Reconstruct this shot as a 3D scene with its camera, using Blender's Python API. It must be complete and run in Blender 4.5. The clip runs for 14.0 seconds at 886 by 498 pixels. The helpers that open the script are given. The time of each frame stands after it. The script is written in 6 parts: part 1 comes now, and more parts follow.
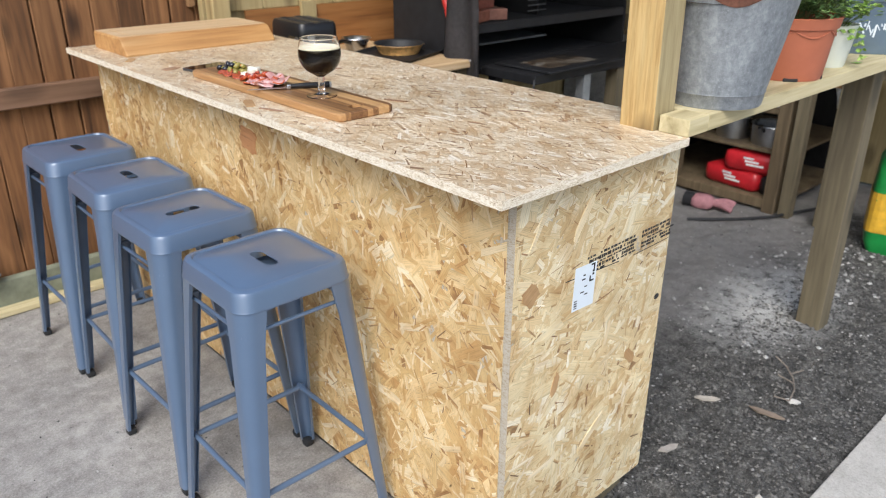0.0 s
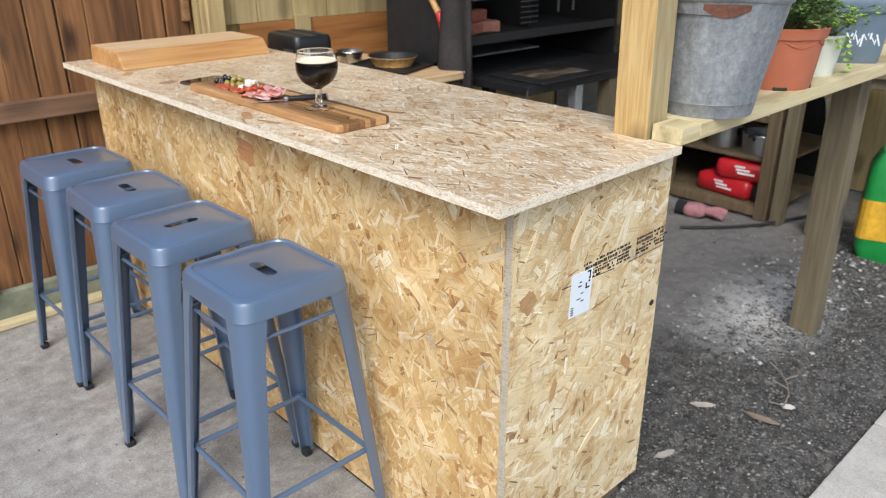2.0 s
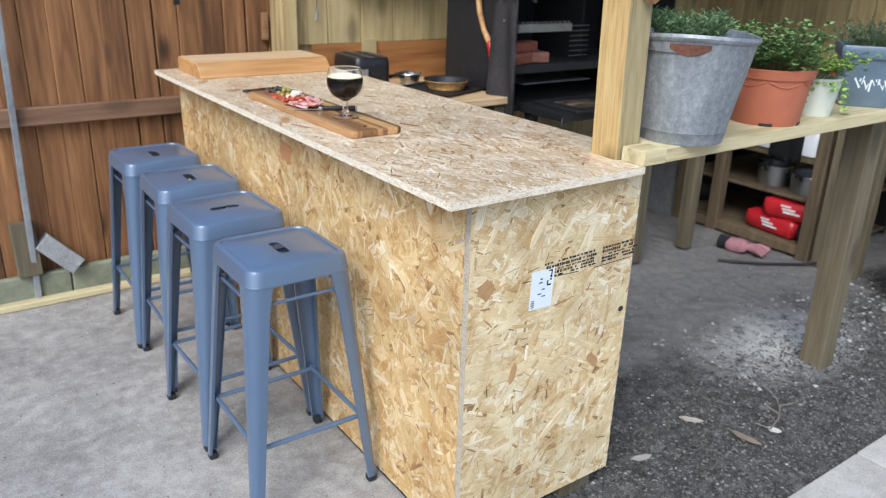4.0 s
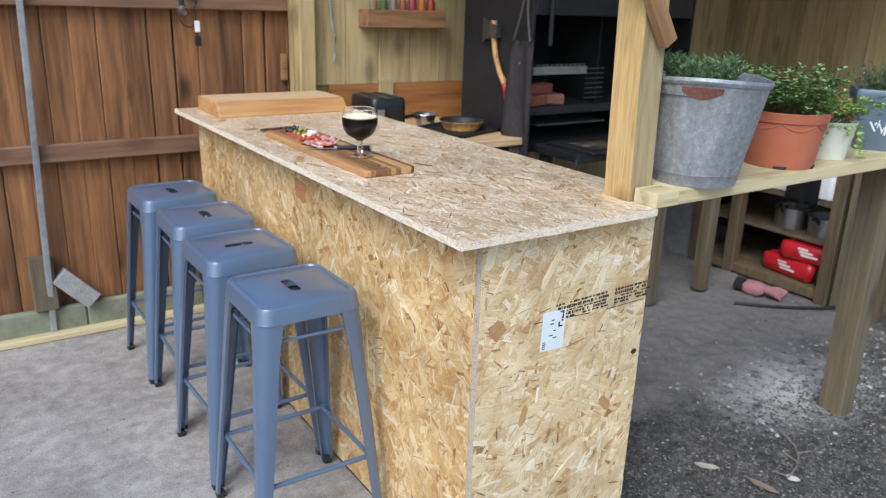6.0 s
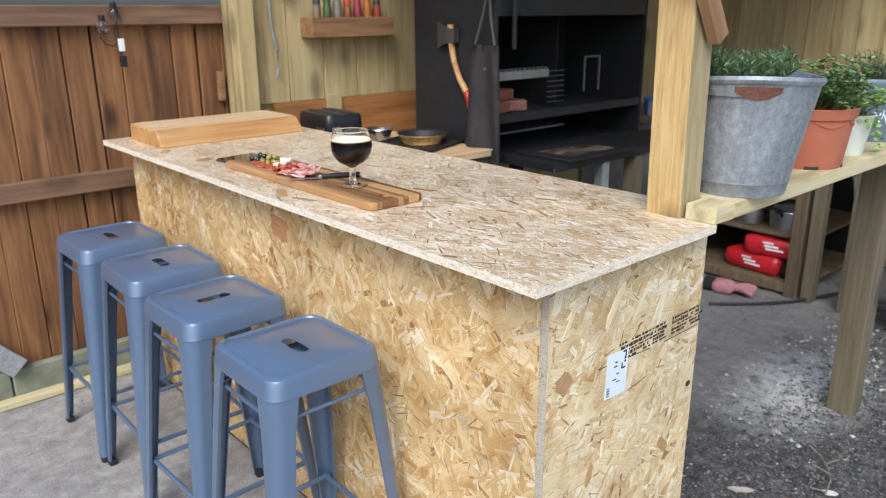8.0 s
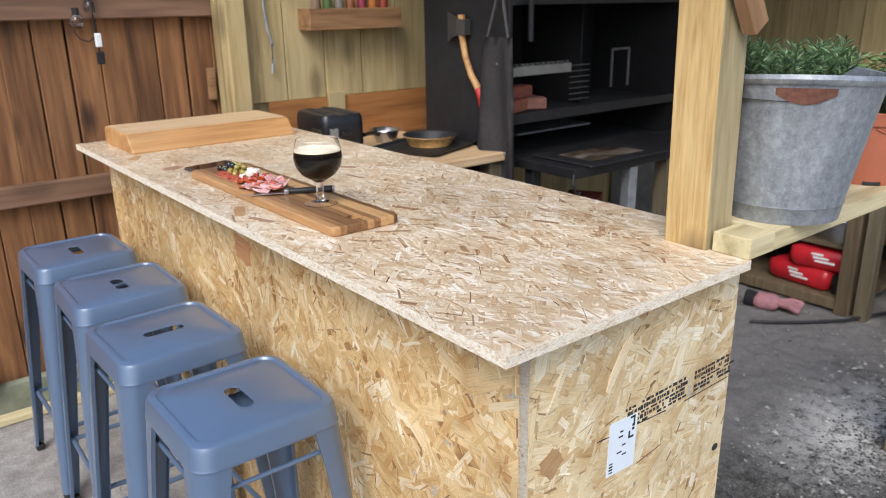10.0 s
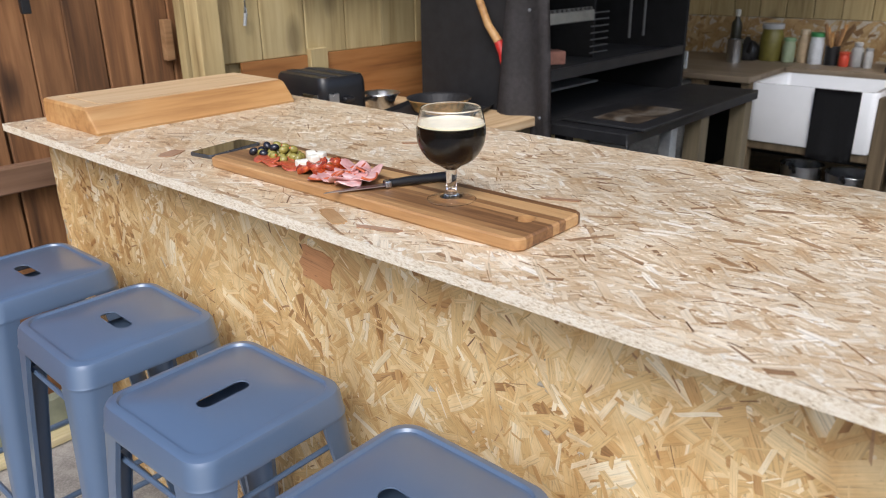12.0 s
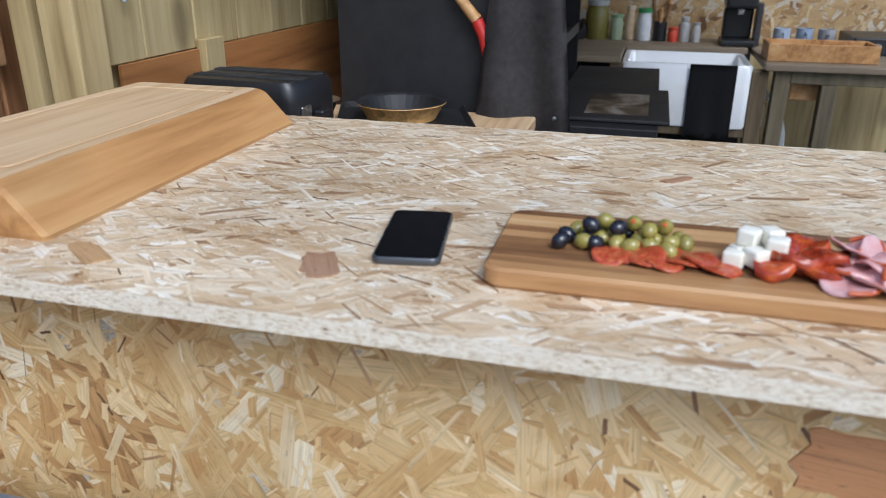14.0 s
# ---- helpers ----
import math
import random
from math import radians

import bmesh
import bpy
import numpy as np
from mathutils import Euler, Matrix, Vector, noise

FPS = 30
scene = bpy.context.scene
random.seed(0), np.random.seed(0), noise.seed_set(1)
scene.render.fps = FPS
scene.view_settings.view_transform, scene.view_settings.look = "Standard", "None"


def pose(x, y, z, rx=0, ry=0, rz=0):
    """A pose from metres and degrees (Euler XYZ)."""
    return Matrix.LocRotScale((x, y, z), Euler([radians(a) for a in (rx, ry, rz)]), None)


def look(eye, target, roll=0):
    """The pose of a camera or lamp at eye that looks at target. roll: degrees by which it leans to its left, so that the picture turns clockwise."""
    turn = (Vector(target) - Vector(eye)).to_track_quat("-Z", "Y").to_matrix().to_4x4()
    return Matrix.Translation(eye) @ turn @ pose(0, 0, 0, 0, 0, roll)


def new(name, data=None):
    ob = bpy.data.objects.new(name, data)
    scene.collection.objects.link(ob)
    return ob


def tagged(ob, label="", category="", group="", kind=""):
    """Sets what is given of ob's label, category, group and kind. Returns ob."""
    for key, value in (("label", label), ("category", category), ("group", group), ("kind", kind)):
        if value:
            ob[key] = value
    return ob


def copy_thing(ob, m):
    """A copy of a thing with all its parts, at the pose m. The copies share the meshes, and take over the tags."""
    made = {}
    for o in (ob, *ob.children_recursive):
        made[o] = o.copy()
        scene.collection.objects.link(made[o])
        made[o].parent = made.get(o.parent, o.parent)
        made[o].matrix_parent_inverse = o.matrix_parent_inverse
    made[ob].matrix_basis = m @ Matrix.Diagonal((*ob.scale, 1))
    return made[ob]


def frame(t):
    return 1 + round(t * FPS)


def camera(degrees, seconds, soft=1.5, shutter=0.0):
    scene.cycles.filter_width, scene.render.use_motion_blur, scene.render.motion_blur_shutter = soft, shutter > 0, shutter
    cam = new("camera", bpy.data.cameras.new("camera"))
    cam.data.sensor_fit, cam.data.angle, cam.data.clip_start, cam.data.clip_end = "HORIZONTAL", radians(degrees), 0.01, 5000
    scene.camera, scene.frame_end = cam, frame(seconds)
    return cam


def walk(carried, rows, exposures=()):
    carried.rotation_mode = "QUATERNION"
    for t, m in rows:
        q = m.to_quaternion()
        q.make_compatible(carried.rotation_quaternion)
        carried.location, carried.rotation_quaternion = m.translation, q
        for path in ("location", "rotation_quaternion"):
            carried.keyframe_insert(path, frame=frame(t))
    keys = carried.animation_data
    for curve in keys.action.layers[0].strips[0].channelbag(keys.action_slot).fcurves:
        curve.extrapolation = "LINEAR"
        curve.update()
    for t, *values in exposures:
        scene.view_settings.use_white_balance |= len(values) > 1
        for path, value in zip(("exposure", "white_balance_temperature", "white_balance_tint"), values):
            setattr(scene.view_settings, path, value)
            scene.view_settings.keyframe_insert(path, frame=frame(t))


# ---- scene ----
cam = camera(60.8, 14.0, 1.05)
PATH = [
    (0, (0.409, 0.405, 1.514), (1.651, 1.747, 0.704), 0.2),
    (0.5, (0.412, 0.399, 1.514), (1.654, 1.753, 0.723), -0.0),
    (1, (0.406, 0.395, 1.522), (1.651, 1.751, 0.74), -0.3),
    (1.5, (0.409, 0.388, 1.52), (1.664, 1.738, 0.745), -0.3),
    (2, (0.386, 0.396, 1.517), (1.649, 1.734, 0.735), -0.1),
    (4.5, (0.421, -0.102, 1.563), (1.488, 1.44, 0.865), 1.8),
    (5, (0.408, -0.141, 1.58), (1.486, 1.403, 0.907), 1.9),
    (5.5, (0.387, -0.122, 1.579), (1.472, 1.425, 0.925), 2.0),
    (6, (0.429, -0.009, 1.545), (1.5, 1.561, 0.923), 1.9),
    (6.5, (0.518, 0.138, 1.521), (1.592, 1.716, 0.926), 1.4),
    (7, (0.484, 0.274, 1.5), (1.591, 1.833, 0.914), 0.8),
    (7.5, (0.405, 0.378, 1.502), (1.586, 1.88, 0.911), 0.1),
    (8, (0.37, 0.421, 1.528), (1.638, 1.845, 0.925), -0.3),
    (8.2, (0.365, 0.426, 1.53), (1.66, 1.821, 0.918), -0.4),
    (10.5, (0.735, 0.73, 1.499), (1.898, 2.232, 0.873), -0.9),
    (11, (0.694, 0.945, 1.48), (1.87, 2.426, 0.828), -1.0),
    (11.5, (0.682, 1.11, 1.465), (1.936, 2.51, 0.781), -1.2),
    (12, (0.639, 1.316, 1.44), (2.026, 2.566, 0.724), -0.8),
    (12.5, (0.579, 1.591, 1.433), (2.102, 2.659, 0.698), -0.2),
    (13, (0.576, 1.918, 1.396), (2.216, 2.795, 0.661), 0.3),
    (13.5, (0.643, 2.259, 1.392), (2.368, 2.95, 0.653), 0.4),
    (14, (0.815, 2.556, 1.343), (2.608, 3.039, 0.6), 0.2),
]
EXPOSURES = [(0.0, 0.07, 6000, 6), (2.0, 0.07, 6050, 6), (4.5, 0.11, 5600, 5), (5.5, 0.05, 5600, 5), (6.5, -0.05, 5800, 8), (8.0, 0.1, 5750, 7), (11.0, -0.02, 5950, 9), (12.0, -0.06, 5950, 9), (12.5, -0.08, 6450, 10), (13.0, -0.12, 6600, 10), (13.5, -0.13, 6200, 9), (14.0, -0.18, 5350, 6)]
cam.data.dof.use_dof, cam.data.dof.focus_distance, cam.data.dof.aperture_fstop = True, 1.4, 6.0
walk(cam, [(t, look(eye, target, roll)) for t, eye, target, roll in PATH], EXPOSURES)

# ---- daylight ----
SUN_ELEVATION, SUN_AZIMUTH = radians(47), radians(234)
world = bpy.data.worlds.new("world")
scene.world = world
world.use_nodes = True
_w = world.node_tree
_sky = _w.nodes.new("ShaderNodeTexSky")
_sky.sky_type = "NISHITA"
_sky.sun_disc = False
_sky.sun_elevation, _sky.sun_rotation = SUN_ELEVATION, SUN_AZIMUTH
_sky.dust_density = 4.0
_w.links.new(_sky.outputs[0], _w.nodes["Background"].inputs[0])
_w.nodes["Background"].inputs[1].default_value = 0.19
sun = new("sun", bpy.data.lights.new("sun", "SUN"))
sun.data.energy, sun.data.angle, sun.data.color = 1.8, radians(30), (1.0, 0.96, 0.91)
sun.matrix_world = look((0, 0, 8), (0 - 5 * math.sin(SUN_AZIMUTH) * math.cos(SUN_ELEVATION), 0 - 5 * math.cos(SUN_AZIMUTH) * math.cos(SUN_ELEVATION), 8 - 5 * math.sin(SUN_ELEVATION)))


# ---- material helpers ----
class Graph:
    """A small wrapper for building node materials."""

    def __init__(self, name, rough=0.6, metal=0.0):
        self.m = bpy.data.materials.new(name)
        self.m.use_nodes = True
        self.t = self.m.node_tree
        self.b = self.t.nodes["Principled BSDF"]
        self.b.inputs["Roughness"].default_value = rough
        self.b.inputs["Metallic"].default_value = metal

    def n(self, kind, ins=None, **props):
        nd = self.t.nodes.new("ShaderNode" + kind)
        for k, v in props.items():
            setattr(nd, k, v)
        for k, v in (ins or {}).items():
            self.put(nd.inputs[k], v)
        return nd

    def put(self, socket, v):
        if isinstance(v, bpy.types.NodeSocket):
            self.t.links.new(v, socket)
        elif isinstance(v, (tuple, list)) and len(v) == 3 and socket.type == "RGBA":
            socket.default_value = (*v, 1)
        else:
            socket.default_value = v

    def set(self, **kw):
        for k, v in kw.items():
            self.put(self.b.inputs[k.replace("_", " ")], v)
        return self

    def coords(self, scale=(1, 1, 1), rot=(0, 0, 0), shift=True, which="Object"):
        c = self.n("TexCoord").outputs[which]
        if shift:
            r = self.n("ObjectInfo").outputs["Random"]
            k = self.n("Math", {0: r, 1: 37.0}, operation="MULTIPLY").outputs[0]
            c = self.n("VectorMath", {0: c, 1: k}, operation="ADD").outputs[0]
        return self.n("Mapping", {"Vector": c, "Scale": scale, "Rotation": rot}).outputs[0]

    def noise(self, vec, scale, detail=4, rough=0.55, dist=0.0):
        return self.n("TexNoise", {"Vector": vec, "Scale": scale, "Detail": detail, "Roughness": rough, "Distortion": dist}).outputs["Fac"]

    def ramp(self, fac, stops):
        nd = self.n("ValToRGB", {"Fac": fac})
        el = nd.color_ramp.elements
        while len(el) < len(stops):
            el.new(0.5)
        for e, (p, c) in zip(el, stops):
            e.position = p
            e.color = (*c, 1) if len(c) == 3 else c
        return nd.outputs[0]

    def mix(self, fac, a, b, mode="MIX"):
        nd = self.n("Mix", data_type="RGBA", blend_type=mode)
        self.put(nd.inputs[0], fac)
        self.put(nd.inputs[6], a)
        self.put(nd.inputs[7], b)
        return nd.outputs[2]

    def math(self, op, a, b=0.0, clamp=False):
        return self.n("Math", {0: a, 1: b}, operation=op, use_clamp=clamp).outputs[0]

    def bump(self, height, strength=0.3, dist=0.002):
        self.put(self.b.inputs["Normal"], self.n("Bump", {"Height": height, "Strength": strength, "Distance": dist}).outputs[0])
        return self


def grey(v):
    return (v, v, v)


def wood(name, dark, mid, light, axis=2, fine=60, rough=0.7, knots=0.35, vary=0.35, stain=0.0, ribs=0.0):
    """Sawn wood with grain along one axis, knots, and a tone that changes from piece to piece."""
    g = Graph(name, rough)
    sc = [1.0, 1.0, 1.0]
    sc[axis] = 0.07
    v = g.coords(tuple(sc))
    grain = g.noise(v, fine, 5, 0.6, 0.3)
    broad = g.noise(v, fine * 0.14, 3, 0.5, 1.2)
    rings = g.math("SINE", g.math("MULTIPLY", broad, 34.0))
    f = g.math("ADD", g.math("ADD", g.math("MULTIPLY", grain, 0.5), g.math("MULTIPLY", g.noise(v, fine * 0.3, 3, 0.5), 0.45)), g.math("MULTIPLY", rings, 0.035))
    col = g.ramp(f, [(0.28, dark), (0.46, mid), (0.68, light)])
    ks = [1.0, 1.0, 1.0]
    ks[axis] = 0.45
    kd = g.n("TexVoronoi", {"Vector": g.coords(tuple(ks)), "Scale": 4.6}).outputs["Distance"]
    knot = g.ramp(kd, [(0.09, grey(1)), (0.2, grey(0))])
    col = g.mix(g.math("MULTIPLY", knot, knots), col, tuple(c * 0.35 for c in dark))
    r = g.n("ObjectInfo").outputs["Random"]
    tone = g.math("ADD", g.math("MULTIPLY", r, vary), 1.0 - vary / 2)
    col = g.mix(1.0, col, g.n("CombineColor", {0: tone, 1: tone, 2: tone}).outputs[0], "MULTIPLY")
    if ribs:
        rb = [26.0, 26.0, 26.0]
        rb[axis] = 0.6
        wv = g.n("TexWave", {"Vector": g.coords(tuple(rb)), "Scale": 1.0, "Distortion": 3.5, "Detail": 2.0}, bands_direction="DIAGONAL").outputs["Fac"]
        col = g.mix(ribs, col, g.ramp(wv, [(0.1, grey(0.72)), (0.6, grey(1.06))]), "MULTIPLY")
    if stain:
        s = g.ramp(g.noise(g.coords((1, 1, 1)), 3.0, 5, 0.65), [(0.4, grey(0)), (0.7, grey(1))])
        col = g.mix(g.math("MULTIPLY", s, stain), col, (0.10, 0.095, 0.085))
    g.set(Base_Color=col, Roughness=g.math("ADD", g.math("MULTIPLY", grain, 0.25), rough - 0.12))
    return g.bump(f, 0.25, 0.0015).m


def plain(name, colour, rough=0.5, metal=0.0, vary=0.12, scale=40, bump=0.08, coat=0.0):
    g = Graph(name, rough, metal)
    v = g.coords()
    a = g.noise(v, scale, 5, 0.6)
    b = g.noise(v, scale * 0.12, 4, 0.6)
    f = g.math("ADD", g.math("MULTIPLY", a, 0.5), g.math("MULTIPLY", b, 0.5))
    lo, hi = (tuple(max(0.0, c * k) for c in colour) for k in (1 - vary * 2, 1 + vary * 2))
    g.set(Base_Color=g.ramp(f, [(0.3, lo), (0.7, hi)]), Roughness=g.math("ADD", g.math("MULTIPLY", b, 0.3), rough - 0.15))
    if coat:
        g.set(Coat_Weight=coat, Coat_Roughness=0.25)
    return g.bump(a, bump, 0.001).m


def strands(name, stops, rough=0.62, spread=0.26, edge=0.6):
    """Wood strands pressed into a board: a tone for each strand, grain along it."""
    g = Graph(name, rough)
    isl = g.n("NewGeometry").outputs["Random Per Island"]
    uv = g.n("TexCoord").outputs["UV"]
    fine = g.noise(g.n("Mapping", {"Vector": uv, "Scale": (11, 380, 1)}).outputs[0], 1.0, 4, 0.6, 0.4)
    big = g.noise(g.n("Mapping", {"Vector": uv, "Scale": (10, 55, 1)}).outputs[0], 1.0, 3, 0.5, 1.0)
    f = g.math("ADD", isl, g.math("MULTIPLY", g.math("SUBTRACT", big, 0.5), spread))
    col = g.ramp(f, stops)
    k = g.ramp(fine, [(0.27, grey(0.62)), (0.45, grey(0.96)), (0.72, grey(1.15))])
    col = g.mix(1.0, col, k, "MULTIPLY")
    side = g.n("SeparateXYZ", {0: g.n("UVMap", uv_map="edge").outputs[0]}).outputs[1]
    # painted shadow line: one long edge darkened, the opposite one slightly lightened
    rim = g.ramp(side, [(0.0, grey(0.60)), (0.06, grey(0.98)), (0.93, grey(1.0)), (1.0, grey(1.08))])
    col = g.mix(edge, col, rim, "MULTIPLY")
    speck = g.ramp(g.noise(g.n("Mapping", {"Vector": uv, "Scale": (60, 300, 1)}).outputs[0], 1.0, 3, 0.6), [(0.62, grey(1.0)), (0.72, grey(0.40))])
    col = g.mix(0.8, col, speck, "MULTIPLY")
    wide = g.noise(g.coords((1, 1, 1), shift=False), 2.2, 3)
    col = g.mix(1.0, col, g.ramp(wide, [(0.3, grey(0.80)), (0.7, grey(1.12))]), "MULTIPLY")
    warm = g.noise(g.coords((1, 1, 1), shift=False), 9.0, 4, 0.6, 0.6)
    col = g.mix(1.0, col, g.ramp(warm, [(0.34, (0.86, 0.77, 0.66)), (0.5, (1.0, 0.99, 0.97)), (0.66, (1.05, 1.07, 1.1))]), "MULTIPLY")
    g.set(Base_Color=col)
    return g.bump(fine, 0.35, 0.0006).m


# ---- mesh helpers ----
def part(name, bm, material, parent=None, label=""):
    """Links a bmesh as one mesh object under a thing or a part."""
    me = bpy.data.meshes.new(name)
    bm.to_mesh(me)
    bm.free()
    me.materials.append(material)
    ob = new(name, me)
    if parent:
        ob.parent = parent
    return tagged(ob, label)


def thing(name, label, category, at=(0, 0, 0), turn=0.0, group="", kind=""):
    ob = new(name)
    ob.empty_display_size = 0.05
    ob.matrix_basis = pose(*at, 0, 0, turn)
    return tagged(ob, label, category, group, kind)


def smooth(ob, angle=40):
    me = ob.data
    bm = bmesh.new()
    bm.from_mesh(me)
    for f in bm.faces:
        f.smooth = True
    lim = radians(angle)
    for e in bm.edges:
        if len(e.link_faces) == 2 and e.calc_face_angle(0) > lim:
            e.smooth = False
    bm.to_mesh(me)
    bm.free()
    return ob


def boxed(size, bevel=0.003, seg=1, at=(0, 0, 0), m=None, bm=None):
    """A bevelled box of that size about its own middle, moved to at."""
    b = bmesh.new()
    bmesh.ops.create_cube(b, size=1.0, matrix=Matrix.Diagonal((*size, 1)))
    if bevel:
        bmesh.ops.bevel(b, geom=list(b.edges), offset=min(bevel, min(size) * 0.45), segments=seg, affect="EDGES", profile=0.6)
    b.transform(Matrix.Translation(at) @ (m or Matrix()))
    if bm is None:
        return b
    return merge(bm, b)


def merge(bm, other):
    me = bpy.data.meshes.new("tmp")
    other.to_mesh(me)
    other.free()
    bm.from_mesh(me)
    bpy.data.meshes.remove(me)
    return bm


def span(x0, x1, y0, y1, z0, z1, bevel=0.003, seg=1, bm=None):
    return boxed((x1 - x0, y1 - y0, z1 - z0), bevel, seg, ((x0 + x1) / 2, (y0 + y1) / 2, (z0 + z1) / 2), None, bm)


def lathe(profile, steps=40, bm=None, m=None):
    """Turns (radius, height) pairs round z."""
    b = bmesh.new()
    rings = []
    for r, z in profile:
        if r < 1e-5:
            rings.append([b.verts.new((0, 0, z))])
        else:
            rings.append([b.verts.new((r * math.cos(2 * math.pi * i / steps), r * math.sin(2 * math.pi * i / steps), z)) for i in range(steps)])
    for p, q in zip(rings, rings[1:]):
        for i in range(steps):
            j = (i + 1) % steps
            loop = [p[i % len(p)], p[j % len(p)], q[j % len(q)], q[i % len(q)]]
            keep = []
            for vtx in loop:
                if vtx not in keep:
                    keep.append(vtx)
            if len(keep) > 2:
                b.faces.new(keep)
    if m:
        b.transform(m)
    if bm is None:
        return b
    return merge(bm, b)


def rod(a, c, r, steps=10, bm=None, r2=None):
    """A round bar between two places."""
    a, c = Vector(a), Vector(c)
    turn = (c - a).to_track_quat("Z", "Y").to_matrix().to_4x4()
    n = (c - a).length
    return lathe([(0, 0), (r, 0), (r2 if r2 is not None else r, n), (0, n)], steps, bm, Matrix.Translation(a) @ turn)


def tube(points, r, steps=8, bm=None):
    b = bmesh.new()
    pts = [Vector(p) for p in points]
    rings = []
    for i, p in enumerate(pts):
        d = (pts[min(i + 1, len(pts) - 1)] - pts[max(i - 1, 0)]).normalized()
        q = d.to_track_quat("Z", "Y")
        rr = r[i] if isinstance(r, (list, tuple)) else r
        rings.append([b.verts.new(p + q @ Vector((rr * math.cos(2 * math.pi * k / steps), rr * math.sin(2 * math.pi * k / steps), 0))) for k in range(steps)])
    for p, q in zip(rings, rings[1:]):
        for k in range(steps):
            b.faces.new((p[k], p[(k + 1) % steps], q[(k + 1) % steps], q[k]))
    b.faces.new(rings[0][::-1])
    b.faces.new(rings[-1])
    if bm is None:
        return b
    return merge(bm, b)


def round_rect(w, d, r, seg=6):
    out = []
    for cx, cy, a0 in ((w / 2 - r, d / 2 - r, 0), (-w / 2 + r, d / 2 - r, 90), (-w / 2 + r, -d / 2 + r, 180), (w / 2 - r, -d / 2 + r, 270)):
        for k in range(seg + 1):
            a = radians(a0 + 90 * k / seg)
            out.append((cx + r * math.cos(a), cy + r * math.sin(a)))
    return out


def loft(rings, cap=(True, True), bm=None):
    b = bmesh.new()
    vs = [[b.verts.new(p) for p in ring] for ring in rings]
    n = len(vs[0])
    for p, q in zip(vs, vs[1:]):
        for i in range(n):
            b.faces.new((p[i], p[(i + 1) % n], q[(i + 1) % n], q[i]))
    if cap[0]:
        b.faces.new(vs[0][::-1])
    if cap[1]:
        b.faces.new(vs[-1])
    bmesh.ops.recalc_face_normals(b, faces=list(b.faces))
    if bm is None:
        return b
    return merge(bm, b)


def strand_sheet(name, width, height, count, length, wide, angle, spread, material, parent, m, seed, label="", notch=None):
    """Pressed strands on one face of a board: thin ragged blades, clipped to the board."""
    rng = np.random.RandomState(seed)
    verts, faces, uvs, rims = [], [], [], []
    for i in range(count):
        ln = length * (0.45 + 1.1 * rng.rand() ** 1.4)
        wd = wide * (0.25 + 1.3 * rng.rand() ** 1.6)
        wd = min(wd, ln * 0.38)
        cx, cy = rng.rand() * width, rng.rand() * height
        # strands laid one after another never touch
        if width > height:
            cx = i * 0.6180339887 % 1.0 * width
        else:
            cy = i * 0.6180339887 % 1.0 * height
        if notch and cx > notch[0] and cy < notch[1]:
            cx *= notch[0] / width
        a = angle + spread * (rng.rand() * 2 - 1)
        ca, sa = math.cos(a), math.sin(a)
        z = 0.0001 + 0.001 * i / count
        k = rng.uniform(-0.5, 0.5, 8)
        sh = rng.uniform(-0.6, 0.6) * wd
        loc = [(-ln / 2 + k[0] * wd * .7, -wd / 2), (-ln / 6, -wd / 2 + k[1] * wd * .16), (ln / 5, -wd / 2 + k[2] * wd * .16), (ln / 2 + k[3] * wd * .7, -wd / 2 + sh * .3),
               (ln / 2 + k[4] * wd * .9, wd / 2 + sh * .2), (ln / 6, wd / 2 + k[5] * wd * .16), (-ln / 5, wd / 2 + k[6] * wd * .16), (-ln / 2 + k[7] * wd * .9, wd / 2)]
        tear = rng.uniform(-0.13, 0.13, 4) * ln
        loc[0], loc[3], loc[4], loc[7] = ((loc[q][0] + tear[n], loc[q][1]) for n, q in enumerate((0, 3, 4, 7)))
        off = rng.rand() * 9
        # trimmed at the board's edges
        cuts = [(1, 0, 0.0), (-1, 0, -width), (0, 1, 0.0), (0, -1, -height)]
        if notch:
            cuts.append((-1, 0, -notch[0]) if cy < notch[1] else (0, 1, notch[1]) if cx > notch[0] - 0.05 else (0, 1, 0.0))
        poly = [(cx + u * ca - v * sa, cy + u * sa + v * ca, u, v) for u, v in loc]
        for nx, ny, d in cuts:
            cut = []
            for p, q in zip(poly, poly[1:] + poly[:1]):
                a_, b_ = p[0] * nx + p[1] * ny - d, q[0] * nx + q[1] * ny - d
                if a_ >= 0:
                    cut.append(p)
                if a_ * b_ < 0:
                    w_ = a_ / (a_ - b_)
                    cut.append(tuple(e + (f - e) * w_ for e, f in zip(p, q)))
            poly = cut
        if len(poly) < 3:
            continue
        base = len(verts)
        for x, y, u, v in poly:
            verts.append((x, y, z))
            uvs.append((u + off, v + off))
            rims.append((u / ln + 0.5, 0.0 if v < 0 else 1.0))
        faces.append(tuple(range(base, base + len(poly))))
    me = bpy.data.meshes.new(name)
    me.from_pydata(verts, [], faces)
    layer = me.uv_layers.new(name="grain")
    layer.data.foreach_set("uv", np.array(uvs, dtype=np.float32).ravel())
    rim_layer = me.uv_layers.new(name="edge")
    rim_layer.data.foreach_set("uv", np.array(rims, dtype=np.float32).ravel())
    me.materials.append(material)
    ob = new(name, me)
    ob.matrix_basis = m
    ob.parent = parent
    return tagged(ob, label, kind="stuff")


